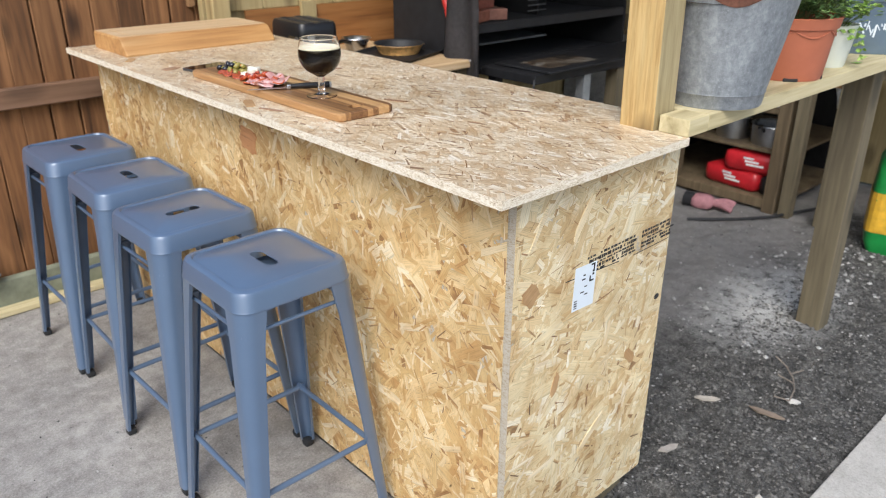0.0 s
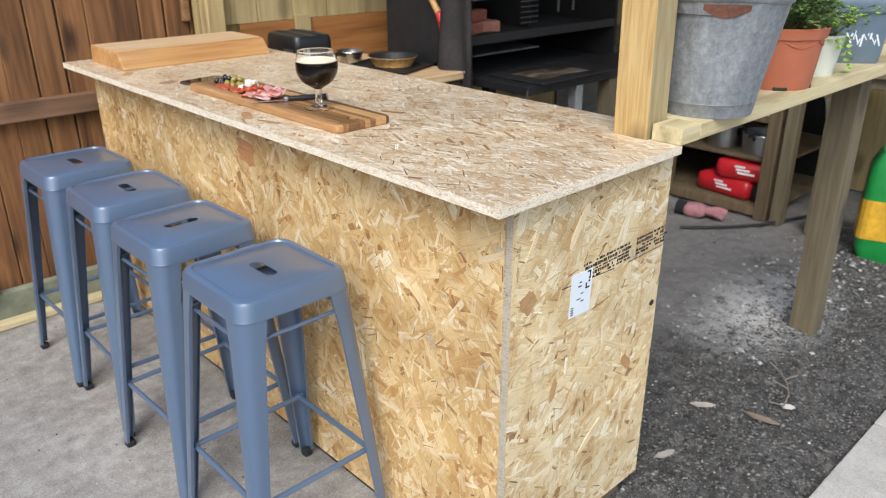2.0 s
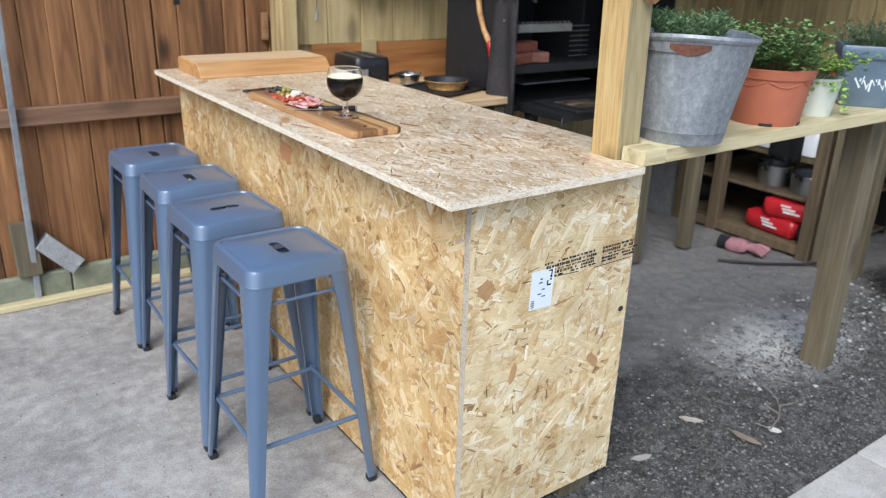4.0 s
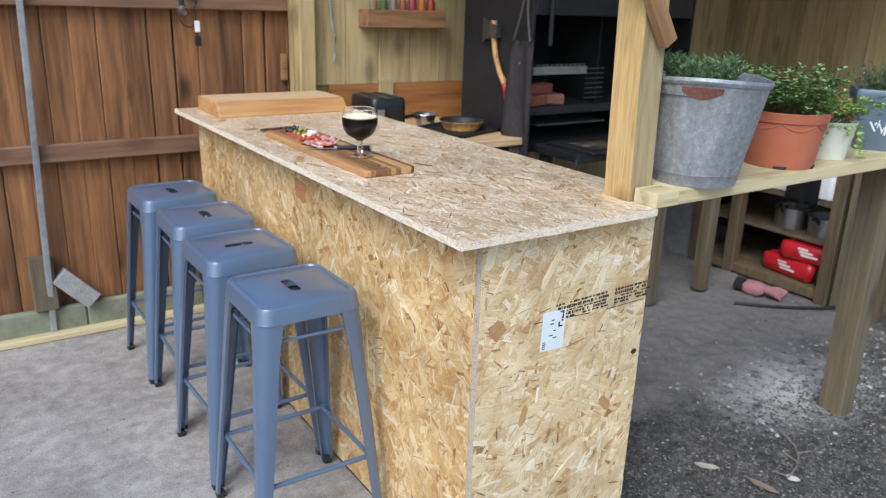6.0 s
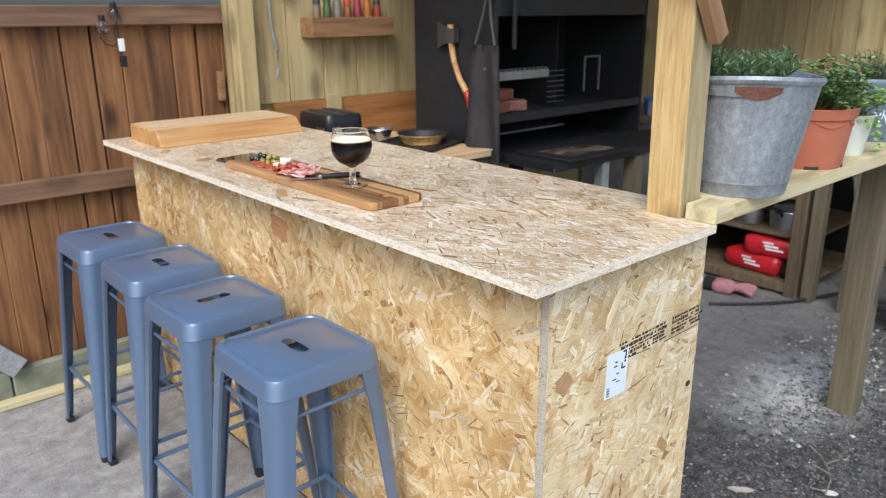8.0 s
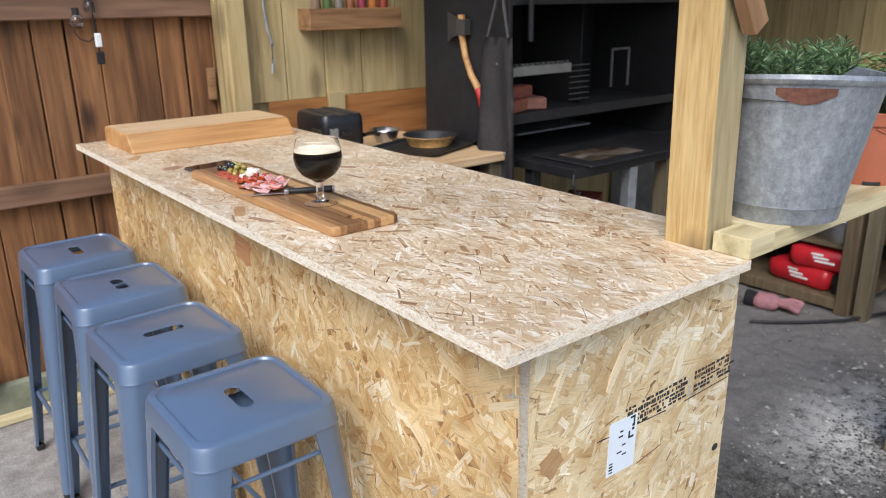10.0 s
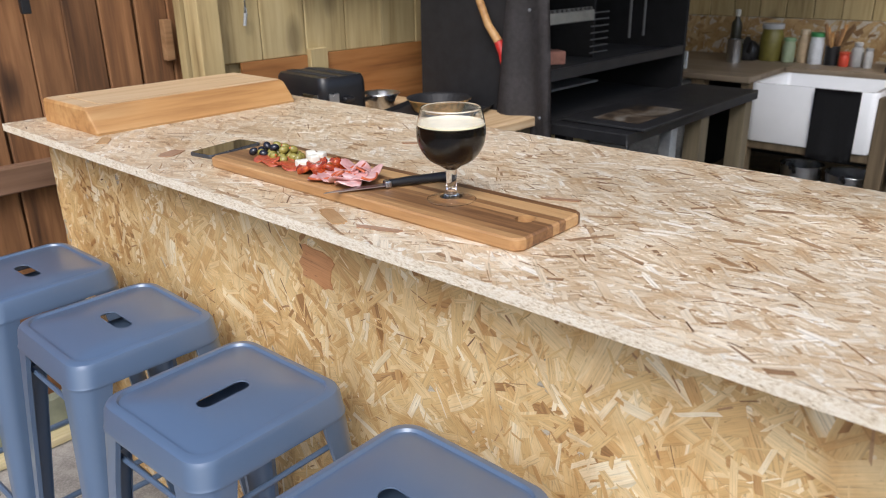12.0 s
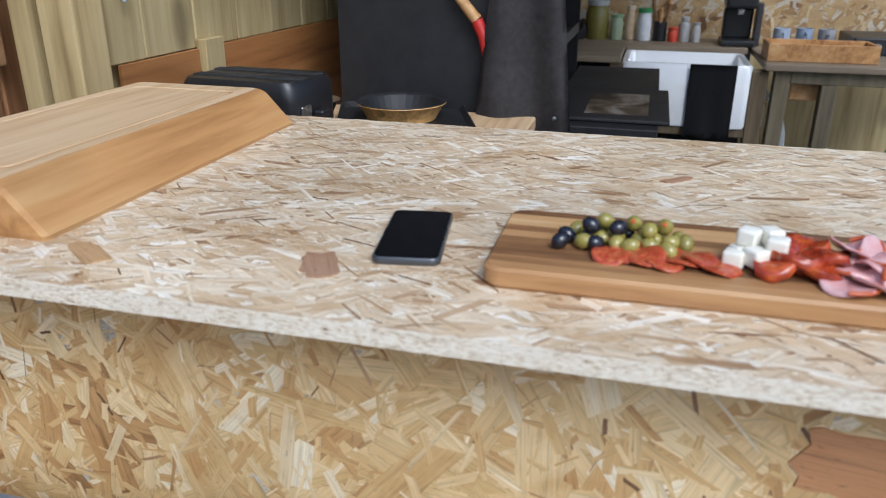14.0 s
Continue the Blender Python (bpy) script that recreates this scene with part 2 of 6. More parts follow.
# ---- materials ----
OSB_GOLD = strands("osb_gold", [(0.0, (0.33, 0.175, 0.065)), (0.025, (0.48, 0.275, 0.105)), (0.11, (0.585, 0.36, 0.145)), (0.35, (0.64, 0.435, 0.19)), (0.65, (0.70, 0.50, 0.245)), (0.9, (0.755, 0.575, 0.315)), (0.99, (0.83, 0.71, 0.50))])
OSB_PALE = strands("osb_pale", [(0.0, (0.30, 0.175, 0.078)), (0.025, (0.51, 0.335, 0.155)), (0.11, (0.645, 0.465, 0.24)), (0.38, (0.695, 0.545, 0.31)), (0.68, (0.75, 0.62, 0.38)), (0.9, (0.795, 0.68, 0.455)), (0.99, (0.86, 0.78, 0.61))])
OSB_TOP = strands("osb_top", [(0.0, (0.33, 0.195, 0.105)), (0.03, (0.47, 0.31, 0.175)), (0.09, (0.61, 0.45, 0.28)), (0.3, (0.69, 0.53, 0.345)), (0.6, (0.75, 0.615, 0.435)), (0.85, (0.81, 0.70, 0.53)), (0.98, (0.88, 0.81, 0.68))], 0.30, 0.2, 0.35)
SLIVER = strands("dark_sliver", [(0.0, (0.13, 0.07, 0.035)), (0.35, (0.27, 0.145, 0.07)), (0.7, (0.40, 0.235, 0.115)), (1.0, (0.50, 0.32, 0.17))])
PALE_SLIVER = strands("pale_sliver", [(0.0, (0.68, 0.51, 0.28)), (0.5, (0.74, 0.60, 0.38)), (1.0, (0.82, 0.72, 0.54))])


def board_edge(name="osb_edge", k=1.0):
    g = Graph(name, 0.8)
    v = g.coords((1, 1, 3.2), shift=False)
    a = g.noise(v, 130, 5, 0.7)
    b = g.noise(v, 34, 4, 0.6)
    f = g.math("ADD", g.math("MULTIPLY", a, 0.65), g.math("MULTIPLY", b, 0.35))
    g.set(Base_Color=g.ramp(f, [(p, tuple(v * k for v in c)) for p, c in [(0.34, (0.16, 0.10, 0.06)), (0.41, (0.64, 0.52, 0.36)), (0.52, (0.84, 0.75, 0.60)), (0.7, (0.90, 0.86, 0.77))]]))
    return g.bump(a, 0.8, 0.003).m


OSB_EDGE = board_edge()
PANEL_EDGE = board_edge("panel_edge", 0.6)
# darker copy of the golden strands, with the back wall's shade in the colour
OSB_SHADED = strands("osb_shaded", [(0.0, (0.16, 0.085, 0.035)), (0.12, (0.30, 0.18, 0.075)), (0.5, (0.40, 0.265, 0.12)), (0.9, (0.49, 0.345, 0.17)), (1.0, (0.58, 0.45, 0.26))])
FENCE = wood("fence_brown", (0.062, 0.027, 0.011), (0.205, 0.094, 0.036), (0.365, 0.182, 0.075), 2, 46, 0.8, 0.95, 0.6)
FENCE_RAIL = wood("fence_rail", (0.10, 0.052, 0.03), (0.19, 0.105, 0.06), (0.27, 0.16, 0.1), 0, 42, 0.75, 0.4, 0.3)
GREENWOOD = wood("treated_plank", (0.22, 0.155, 0.068), (0.395, 0.305, 0.145), (0.50, 0.405, 0.22), 2, 48, 0.7, 0.55, 0.3)
POSTWOOD = wood("new_post", (0.38, 0.235, 0.085), (0.545, 0.37, 0.15), (0.66, 0.495, 0.235), 2, 170, 0.66, 0.85, 0.1, 0.0, 0.28)
PLANK = wood("pale_plank", (0.36, 0.285, 0.14), (0.57, 0.485, 0.28), (0.68, 0.60, 0.39), 0, 70, 0.65, 0.4, 0.15)
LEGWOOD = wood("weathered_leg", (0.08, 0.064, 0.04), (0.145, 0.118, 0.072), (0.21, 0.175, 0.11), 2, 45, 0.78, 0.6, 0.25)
STEEL_BLUE = plain("blue_grey_paint", (0.098, 0.148, 0.240), 0.36, 0.1, 0.02, 12, 0.006, 0.85)
RUBBER = plain("black_rubber", (0.015, 0.016, 0.018), 0.7)
BLACK_STEEL = plain("black_steel", (0.018, 0.018, 0.020), 0.55, 0.2, 0.25, 20, 0.1)


def concrete(name, lo, mid, hi, rough=0.85):
    g = Graph(name, rough)
    v = g.coords(shift=False)
    fine = g.noise(v, 150, 6, 0.78)
    mid_n = g.noise(v, 16, 7, 0.72)
    big = g.noise(v, 1.6, 5, 0.6, 0.5)
    f = g.math("ADD", g.math("ADD", g.math("MULTIPLY", fine, 0.42), g.math("MULTIPLY", mid_n, 0.34)), g.math("MULTIPLY", big, 0.24))
    col = g.ramp(f, [(0.42, lo), (0.5, mid), (0.575, hi)])
    spots = g.ramp(g.noise(v, 85, 3, 0.6), [(0.64, grey(0)), (0.70, grey(1))])
    col = g.mix(g.math("MULTIPLY", spots, 0.35), col, tuple(c * 0.45 for c in lo))
    pale = g.ramp(g.noise(v, 3.1, 6, 0.7, 1.0), [(0.56, grey(0)), (0.68, grey(1))])
    col = g.mix(g.math("MULTIPLY", pale, 0.4), col, tuple(min(1, c * 1.25) for c in hi))
    g.set(Base_Color=col)
    return g.bump(g.math("ADD", g.math("MULTIPLY", fine, 0.6), mid_n), 0.5, 0.006).m


CONCRETE = concrete("worn_concrete", (0.19, 0.178, 0.166), (0.305, 0.289, 0.273), (0.43, 0.412, 0.39))
SLAB = concrete("patio_slab", (0.36, 0.34, 0.31), (0.47, 0.45, 0.42), (0.55, 0.53, 0.5))


def dirt():
    g = Graph("dark_soil", 0.95)
    v = g.coords(shift=False)
    fine = g.noise(v, 120, 6, 0.75)
    clod = g.noise(v, 26, 6, 0.7)
    big = g.noise(v, 2.3, 5, 0.6, 0.6)
    f = g.math("ADD", g.math("MULTIPLY", fine, 0.5), g.math("MULTIPLY", clod, 0.5))
    soil = g.ramp(f, [(0.38, (0.018, 0.017, 0.016)), (0.5, (0.072, 0.069, 0.064)), (0.62, (0.20, 0.193, 0.182))])
    dust = g.ramp(f, [(0.34, (0.165, 0.156, 0.15)), (0.5, (0.225, 0.214, 0.205)), (0.66, (0.29, 0.277, 0.265))])
    sep = g.n("SeparateXYZ", {0: g.n("TexCoord").outputs["Object"]})
    edge = g.math("ADD", g.math("MULTIPLY", g.math("SUBTRACT", sep.outputs[1], 1.62), 2.4), g.math("MULTIPLY", g.math("SUBTRACT", big, 0.5), 2.2))
    inner = g.ramp(edge, [(0.0, grey(0)), (0.55, grey(1))])
    col = g.mix(inner, soil, dust)
    dx = g.math("MULTIPLY", g.math("SUBTRACT", sep.outputs[0], 3.42), 1.7)
    dy = g.math("MULTIPLY", g.math("SUBTRACT", sep.outputs[1], 1.56), 3.2)
    dist = g.math("SQRT", g.math("ADD", g.math("MULTIPLY", dx, dx), g.math("MULTIPLY", dy, dy)))
    lime = g.math("MULTIPLY", g.ramp(dist, [(0.15, grey(1)), (1.05, grey(0))]), g.ramp(clod, [(0.34, grey(0)), (0.5, grey(1))]))
    col = g.mix(g.math("MULTIPLY", lime, 0.85), col, (0.64, 0.635, 0.62))
    g.set(Base_Color=col)
    return g.bump(g.math("ADD", fine, g.math("MULTIPLY", clod, 1.5)), 0.7, 0.008).m


DIRT = dirt()

# ---- ground ----
FAR = 120.0


def sheet(name, x0, x1, y0, y1, z, material, label, category, nx=1, ny=1, wobble=None):
    verts, faces = [], []
    for j in range(ny + 1):
        for i in range(nx + 1):
            x, y = x0 + (x1 - x0) * i / nx, y0 + (y1 - y0) * j / ny
            verts.append((x, y, z + (wobble(x, y) if wobble else 0)))
    for j in range(ny):
        for i in range(nx):
            a = j * (nx + 1) + i
            faces.append((a, a + 1, a + nx + 2, a + nx + 1))
    me = bpy.data.meshes.new(name)
    me.from_pydata(verts, [], faces)
    me.materials.append(material)
    for p in me.polygons:
        p.use_smooth = True
    return tagged(new(name, me), label, category, kind="structure")


sheet("ground", -FAR, FAR, -FAR, FAR, -0.12, plain("garden_soil", (0.07, 0.075, 0.045), 0.95, 0, 0.25, 6, 0.4), "dark garden earth reaching to the horizon", "ground")


def lumps(x, y):
    return 0.014 * noise.noise(Vector((x * 5, y * 5, 0))) + 0.008 * noise.noise(Vector((x * 17, y * 17, 3))) + 0.004 * noise.noise(Vector((x * 60, y * 60, 7)))


sheet("soil", 1.38, 5.4, 0.8, 3.7, -0.018, DIRT, "dark gritty soil turning to grey dust under the shelter", "soil", 260, 190, lumps)
part("pavement", span(-5, 1.447, -4, 3.66, -0.11, 0.0, 0.005), CONCRETE).data
tagged(bpy.data.objects["pavement"], "worn grey concrete patio with stains and pits", "pavement", kind="structure")

# ---- bar ----
TOP_Z, TOP_T = 1.046, 0.019
TX0, TX1, TY0, TY1 = 1.345, 2.11, 1.262, 3.53
FX, EY = 1.44, 1.31
bar = thing("bar", "home-built bar clad in raw oriented strand board", "bar", (FX, EY, 0))
body = part("front_panel", span(0, 0.018, 0.0185, 2.19, 0.012, TOP_Z - TOP_T, 0.001), PANEL_EDGE, bar, "golden strand board front")
strand_sheet("strand_layer", 2.17, TOP_Z - TOP_T - 0.013, 6000, 0.10, 0.031, 1.75, 1.5, OSB_GOLD, body, Matrix(((0, 0, -1, 0), (-1, 0, 0, 2.19), (0, 1, 0, 0.0125), (0, 0, 0, 1))), 12)
FRONT_FACE = Matrix(((0, 0, -1, -0.0009), (-1, 0, 0, 2.19), (0, 1, 0, 0.0125), (0, 0, 0, 1)))
strand_sheet("sliver_layer", 2.17, TOP_Z - TOP_T - 0.013, 420, 0.03, 0.0028, 1.75, 1.5, SLIVER, body, FRONT_FACE, 31, "thin dark slivers")
strand_sheet("sliver_layer", 2.17, TOP_Z - TOP_T - 0.013, 150, 0.075, 0.011, 1.75, 1.5, PALE_SLIVER, body, FRONT_FACE, 32, "pale slivers")
strand_sheet("chip_layer", 2.17, TOP_Z - TOP_T - 0.013, 5200, 0.036, 0.009, 1.75, 1.5, OSB_GOLD, body, FRONT_FACE @ Matrix.Translation((0, 0, -0.0004)), 36, "small wood chips")
endp = part("end_panel", span(0.0, 0.585, 0, 0.018, 0.05, TOP_Z - TOP_T, 0.001), PANEL_EDGE, bar, "pale strand board end")
strand_sheet("strand_layer", 0.584, TOP_Z - TOP_T - 0.051, 1900, 0.10, 0.028, 0.5, 1.1, OSB_PALE, endp, Matrix(((1, 0, 0, 0.0005), (0, 0, -1, 0), (0, 1, 0, 0.0505), (0, 0, 0, 1))), 4)
END_FACE = Matrix(((1, 0, 0, 0.0005), (0, 0, -1, -0.0009), (0, 1, 0, 0.0505), (0, 0, 0, 1)))
strand_sheet("sliver_layer", 0.584, TOP_Z - TOP_T - 0.051, 110, 0.03, 0.0028, 0.5, 1.2, SLIVER, endp, END_FACE, 33, "thin dark slivers")
strand_sheet("sliver_layer", 0.584, TOP_Z - TOP_T - 0.051, 40, 0.08, 0.011, 0.5, 1.1, PALE_SLIVER, endp, END_FACE, 34, "pale slivers")
strand_sheet("chip_layer", 0.584, TOP_Z - TOP_T - 0.051, 1300, 0.036, 0.009, 0.5, 1.3, OSB_PALE, endp, END_FACE @ Matrix.Translation((0, 0, -0.0004)), 37, "small wood chips")
part("back_panel", span(0.56, 0.578, 0.02, 2.19, 0.05, TOP_Z - TOP_T, 0.001), OSB_EDGE, bar)
part("foot_block", span(0.42, 0.55, 0.03, 0.12, -0.03, 0.05, 0.004), LEGWOOD, bar)
bar_top = thing("counter_board", "raw strand board bar top with a cut edge", "worktop", (TX0, TY0, TOP_Z - TOP_T))
NX, NY = 1.975 - TX0, 1.46 - TY0
slab = part("board", loft([[(x, y, z) for x, y in ((0, 0), (NX, 0), (NX, NY), (TX1 - TX0, NY), (TX1 - TX0, TY1 - TY0), (0, TY1 - TY0))] for z in (0.0005, TOP_T)]), OSB_EDGE, bar_top)
strand_sheet("strand_layer", TX1 - TX0 - 0.003, TY1 - TY0 - 0.003, 19000, 0.050, 0.0095, math.pi / 2, 0.95, OSB_TOP, slab, Matrix.Translation((0.0015, 0.0015, TOP_T)), 5, "", (NX - 0.0025, NY))
strand_sheet("sliver_layer", TX1 - TX0 - 0.003, TY1 - TY0 - 0.003, 750, 0.036, 0.0017, math.pi / 2, 0.9, SLIVER, slab, Matrix.Translation((0.0015, 0.0015, TOP_T + 0.0006)), 35, "thin dark slivers", (NX - 0.0025, NY))

# ---- stools ----
SEAT_Z = 0.765


def stool():
    st = thing("bar_stool", "blue-grey painted metal bar stool with a slotted seat", "stool", group="bar stools along the bar")
    h, w = SEAT_Z, 0.305
    rings = []
    for inset, z, r in ((0.006, h - 0.053, 0.036), (0.0, h - 0.052, 0.04), (-0.001, h - 0.047, 0.042), (0.0005, h - 0.043, 0.042), (0.004, h - 0.012, 0.042), (0.0075, h - 0.004, 0.042), (0.014, h, 0.04), (0.0215, h + 0.0003, 0.036), (0.0245, h - 0.0045, 0.034), (0.0275, h - 0.0045, 0.033), (0.031, h - 0.0025, 0.032)):
        rings.append([(x, y, z) for x, y in round_rect(w - 2 * inset + 0.004, w - 2 * inset + 0.004, r, 6)])
    # the seat's plate with its slot
    slot_l, slot_w = 0.098, 0.032
    slot = round_rect(slot_l, slot_w, slot_w / 2 - 0.0005, 6)
    outline = slot
    rings.append([(x, y, h - 0.0035) for x, y in outline])
    rings.append([(x * 0.99, y * 0.97, h - 0.005) for x, y in outline])
    inner = [(x, y, h - 0.0065) for x, y in round_rect(w - 0.07, w - 0.07, 0.03, 6)]
    rings.append(inner)
    rings.append([(x, y, h - 0.05) for x, y in round_rect(w - 0.012, w - 0.012, 0.038, 6)])
    seat = part("seat", loft(rings, (False, False)), STEEL_BLUE, st)
    smooth(seat, 32)
    # added plate: hides the lit floor so that the slot reads dark
    part("under_plate", loft([[(x, y, z) for x, y in round_rect(0.19, 0.15, 0.02, 4)] for z in (h - 0.05, h - 0.046)]), STEEL_BLUE, st, "added flat plate that keeps the seat slot dark")
    leg_bm = stool_leg()
    me = None
    for k in range(4):
        if me is None:
            leg = part("leg", leg_bm, STEEL_BLUE, st)
            smooth(leg, 40)
            me = leg.data
            foot = part("rubber_foot", boxed((0.030, 0.030, 0.024), 0.009, 2, (0.188, 0.188, 0.012)), RUBBER, leg)
            fme = foot.data
        else:
            leg = new("leg", me)
            leg.parent = st
            leg.matrix_basis = pose(0, 0, 0, 0, 0, 90 * k)
            foot = new("rubber_foot", fme)
            foot.parent = leg
    for z, r, e in ((0.235, 0.0075, 0.178), (0.66, 0.005, 0.15)):
        for k in range(4):
            bm = rod((-e, e - 0.012, z), (e, e - 0.012, z), r, 8)
            bm.transform(pose(0, 0, 0, 0, 0, 90 * k))
            smooth(part("footrest" if z < 0.4 else "brace", bm, STEEL_BLUE, st))
    return st


def stool_leg():
    """A tapered folded sheet-metal leg at the (+x, +y) corner."""
    rings = []
    for k in range(9):
        f = k / 8
        z = 0.022 + (SEAT_Z - 0.05 - 0.022) * f
        c = 0.203 + (0.1535 - 0.203) * f
        wd = 0.031 + (0.060 - 0.031) * f
        if k == 8:
            wd *= 1.12
        r = 0.014 + 0.026 * f
        t = 0.0022
        out, inn = [], []
        out.append((c - wd, c))
        inn.append((c - wd, c - t))
        for s in range(7):
            a = radians(90 - 15 * s)
            out.append((c - r + r * math.cos(a), c - r + r * math.sin(a)))
            inn.append((c - r + (r - t) * math.cos(a), c - r + (r - t) * math.sin(a)))
        out.append((c, c - wd))
        inn.append((c - t, c - wd))
        lip = 0.009
        ring = [(c - wd, c - lip)] + out + [(c - lip, c - wd)] + [(c - lip, c - wd + t)] + inn[::-1] + [(c - wd + t, c - lip)]
        rings.append([(x, y, z) for x, y in ring])
    return loft(rings)


first = stool()
STOOLS = [(1.210, 1.902, 90, 0), (1.208, 2.332, 0, 1.5), (1.224, 2.745, 90, -1), (1.212, 3.165, 90, 1)]
first.matrix_basis = pose(STOOLS[0][0], STOOLS[0][1], 0, 0, 0, STOOLS[0][2])
for x, y, a, b in STOOLS[1:]:
    copy_thing(first, pose(x, y, 0, 0, 0, a + b))

# ---- fence and walls ----
FENCE_Y = 3.72
fence = tagged(part("fence", span(-5.0, 2.75, FENCE_Y + 0.03, FENCE_Y + 0.04, 0.1, 1.55, 0), FENCE), "brown stained featheredge timber fence", "fence", kind="structure")
fence_board = boxed((0.1075, 0.014, 1.44), 0.003)
fence_board.transform(pose(0, 0, 0, 0, 0, 3.2))
first_board = None
x = -4.95
rng = random.Random(4)
while x < 2.7:
    if first_board is None:
        first_board = part("fence_board", fence_board, FENCE, fence)
        ob = first_board
    else:
        ob = new("fence_board", first_board.data)
        ob.parent = fence
    ob.matrix_basis = pose(x, FENCE_Y + 0.008 + rng.uniform(-0.002, 0.002), 0.83 + rng.uniform(-0.006, 0.006), 0, rng.uniform(-0.25, 0.25), 0)
    x += 0.111 + rng.uniform(-0.004, 0.004)
for z in (0.853, 1.515):
    part("fence_rail", span(-5, 1.98, FENCE_Y - 0.045, FENCE_Y - 0.002, z - 0.04, z + 0.04, 0.005), FENCE_RAIL, fence)
green_wall = tagged(part("wall_north", span(1.96, 5.4, 3.62, 3.66, 0.0, 2.3, 0), GREENWOOD), "vertical pale green treated timber plank wall", "wall", kind="structure")
east_wall = tagged(part("wall_east", span(5.36, 5.42, 0.6, 3.66, 0.0, 2.3, 0), GREENWOOD), "vertical treated timber plank wall behind the sink", "wall", kind="structure")
# unseen slab overhead, added and sized only to cut daylight on the kitchen
tagged(part("roof", span(2.25, 5.6, 1.75, 3.8, 2.32, 2.37, 0), LEGWOOD), "unseen timber slab added to shade the outdoor kitchen", "roof", kind="structure")

# planks of the timber walls, laid over a thin backing
def plank_row(parent, name, material, along, place, a0, a1, z0, z1, width, seed, depth=0.018, face=-1):
    """Vertical planks side by side; along is the axis they are set out on, place the plane that they lie in."""
    rng = random.Random(seed)
    mesh, a = None, a0
    while a < a1 - 0.01:
        if mesh is None:
            bm = boxed((width - 0.004, depth, z1 - z0), 0.003)
            ob = part(name, bm, material, parent)
            mesh = ob.data
        else:
            ob = new(name, mesh)
            ob.parent = parent
        c, off = a + width / 2, place + rng.uniform(-0.002, 0.002)
        ob.matrix_basis = pose(c, off, (z0 + z1) / 2, 0, rng.uniform(-0.15, 0.15), 0) if along == "x" else pose(off, c, (z0 + z1) / 2, rng.uniform(-0.15, 0.15), 0, 90)
        a += width


PINE_DARK = wood("stained_pine", (0.13, 0.062, 0.024), (0.26, 0.14, 0.06), (0.36, 0.21, 0.10), 0, 60, 0.7, 0.3, 0.2)
ORANGE_PLY = wood("orange_ply", (0.17, 0.065, 0.018), (0.33, 0.14, 0.04), (0.44, 0.21, 0.07), 0, 45, 0.65, 0.2, 0.1)
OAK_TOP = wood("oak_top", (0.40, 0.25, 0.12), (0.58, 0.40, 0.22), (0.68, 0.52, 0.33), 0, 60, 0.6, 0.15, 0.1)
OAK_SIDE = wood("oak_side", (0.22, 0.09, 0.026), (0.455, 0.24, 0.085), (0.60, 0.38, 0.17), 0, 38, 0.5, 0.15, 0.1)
WHITE_CERAMIC = plain("white_ceramic", (0.80, 0.81, 0.83), 0.15, 0, 0.02, 10, 0.0, 0.5)
CHROME = plain("steel", (0.55, 0.56, 0.58), 0.28, 1.0, 0.08, 30, 0.05)
GALVANISED = plain("galvanised", (0.36, 0.38, 0.40), 0.5, 0.6, 0.18, 25, 0.08)
BLACK_PLASTIC = plain("black_plastic", (0.014, 0.014, 0.016), 0.35, 0, 0.1, 30, 0.03)
BLACK_CLOTH = plain("black_cloth", (0.016, 0.016, 0.018), 0.95, 0, 0.2, 200, 0.4)
LEATHER = plain("charcoal_leather", (0.075, 0.068, 0.07), 0.75, 0, 0.2, 60, 0.3)
RED_PAINT = plain("red_paint", (0.50, 0.025, 0.02), 0.4)
WHITE_PLASTIC = plain("white_plastic", (0.75, 0.76, 0.76), 0.4)
RUST = plain("rust", (0.20, 0.075, 0.035), 0.9, 0, 0.3, 60, 0.4)
INK = plain("ink", (0.02, 0.02, 0.022), 0.8, 0, 0.3, 200, 0.1)
PAPER = plain("label_paper", (0.72, 0.78, 0.84), 0.6, 0, 0.02)
GREY_BLOCK = concrete("grey_block", (0.22, 0.225, 0.23), (0.30, 0.305, 0.31), (0.37, 0.375, 0.38))

plank_row(green_wall, "plank", GREENWOOD, "x", 3.606, 2.05, 4.0, 1.118, 2.3, 0.193, 11)
for xa, xb in ((2.145, 2.43), (2.515, 4.0)):
    tagged(part("plywood_panel", span(xa, xb, 3.588, 3.598, 0.80, 1.118, 0.001), ORANGE_PLY), "orange stained plywood strip behind the worktop", "panel", kind="structure")
tagged(part("wall_batten", span(2.432, 2.513, 3.57, 3.597, 0.80, 1.14, 0.002), GREENWOOD), "pale upright batten between the plywood strips", "panel", kind="structure")
plank_row(east_wall, "plank", GREENWOOD, "y", 5.346, 0.62, 3.6, 1.10, 2.3, 0.15, 12)
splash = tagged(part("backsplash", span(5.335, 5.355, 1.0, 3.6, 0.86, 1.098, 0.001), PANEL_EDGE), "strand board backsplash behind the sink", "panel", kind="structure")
strand_sheet("strand", 2.58, 0.235, 700, 0.08, 0.03, 0.6, 1.2, OSB_SHADED, splash, Matrix(((0, 0, -1, 5.334), (-1, 0, 0, 3.59), (0, 1, 0, 0.862), (0, 0, 0, 1))), 14)


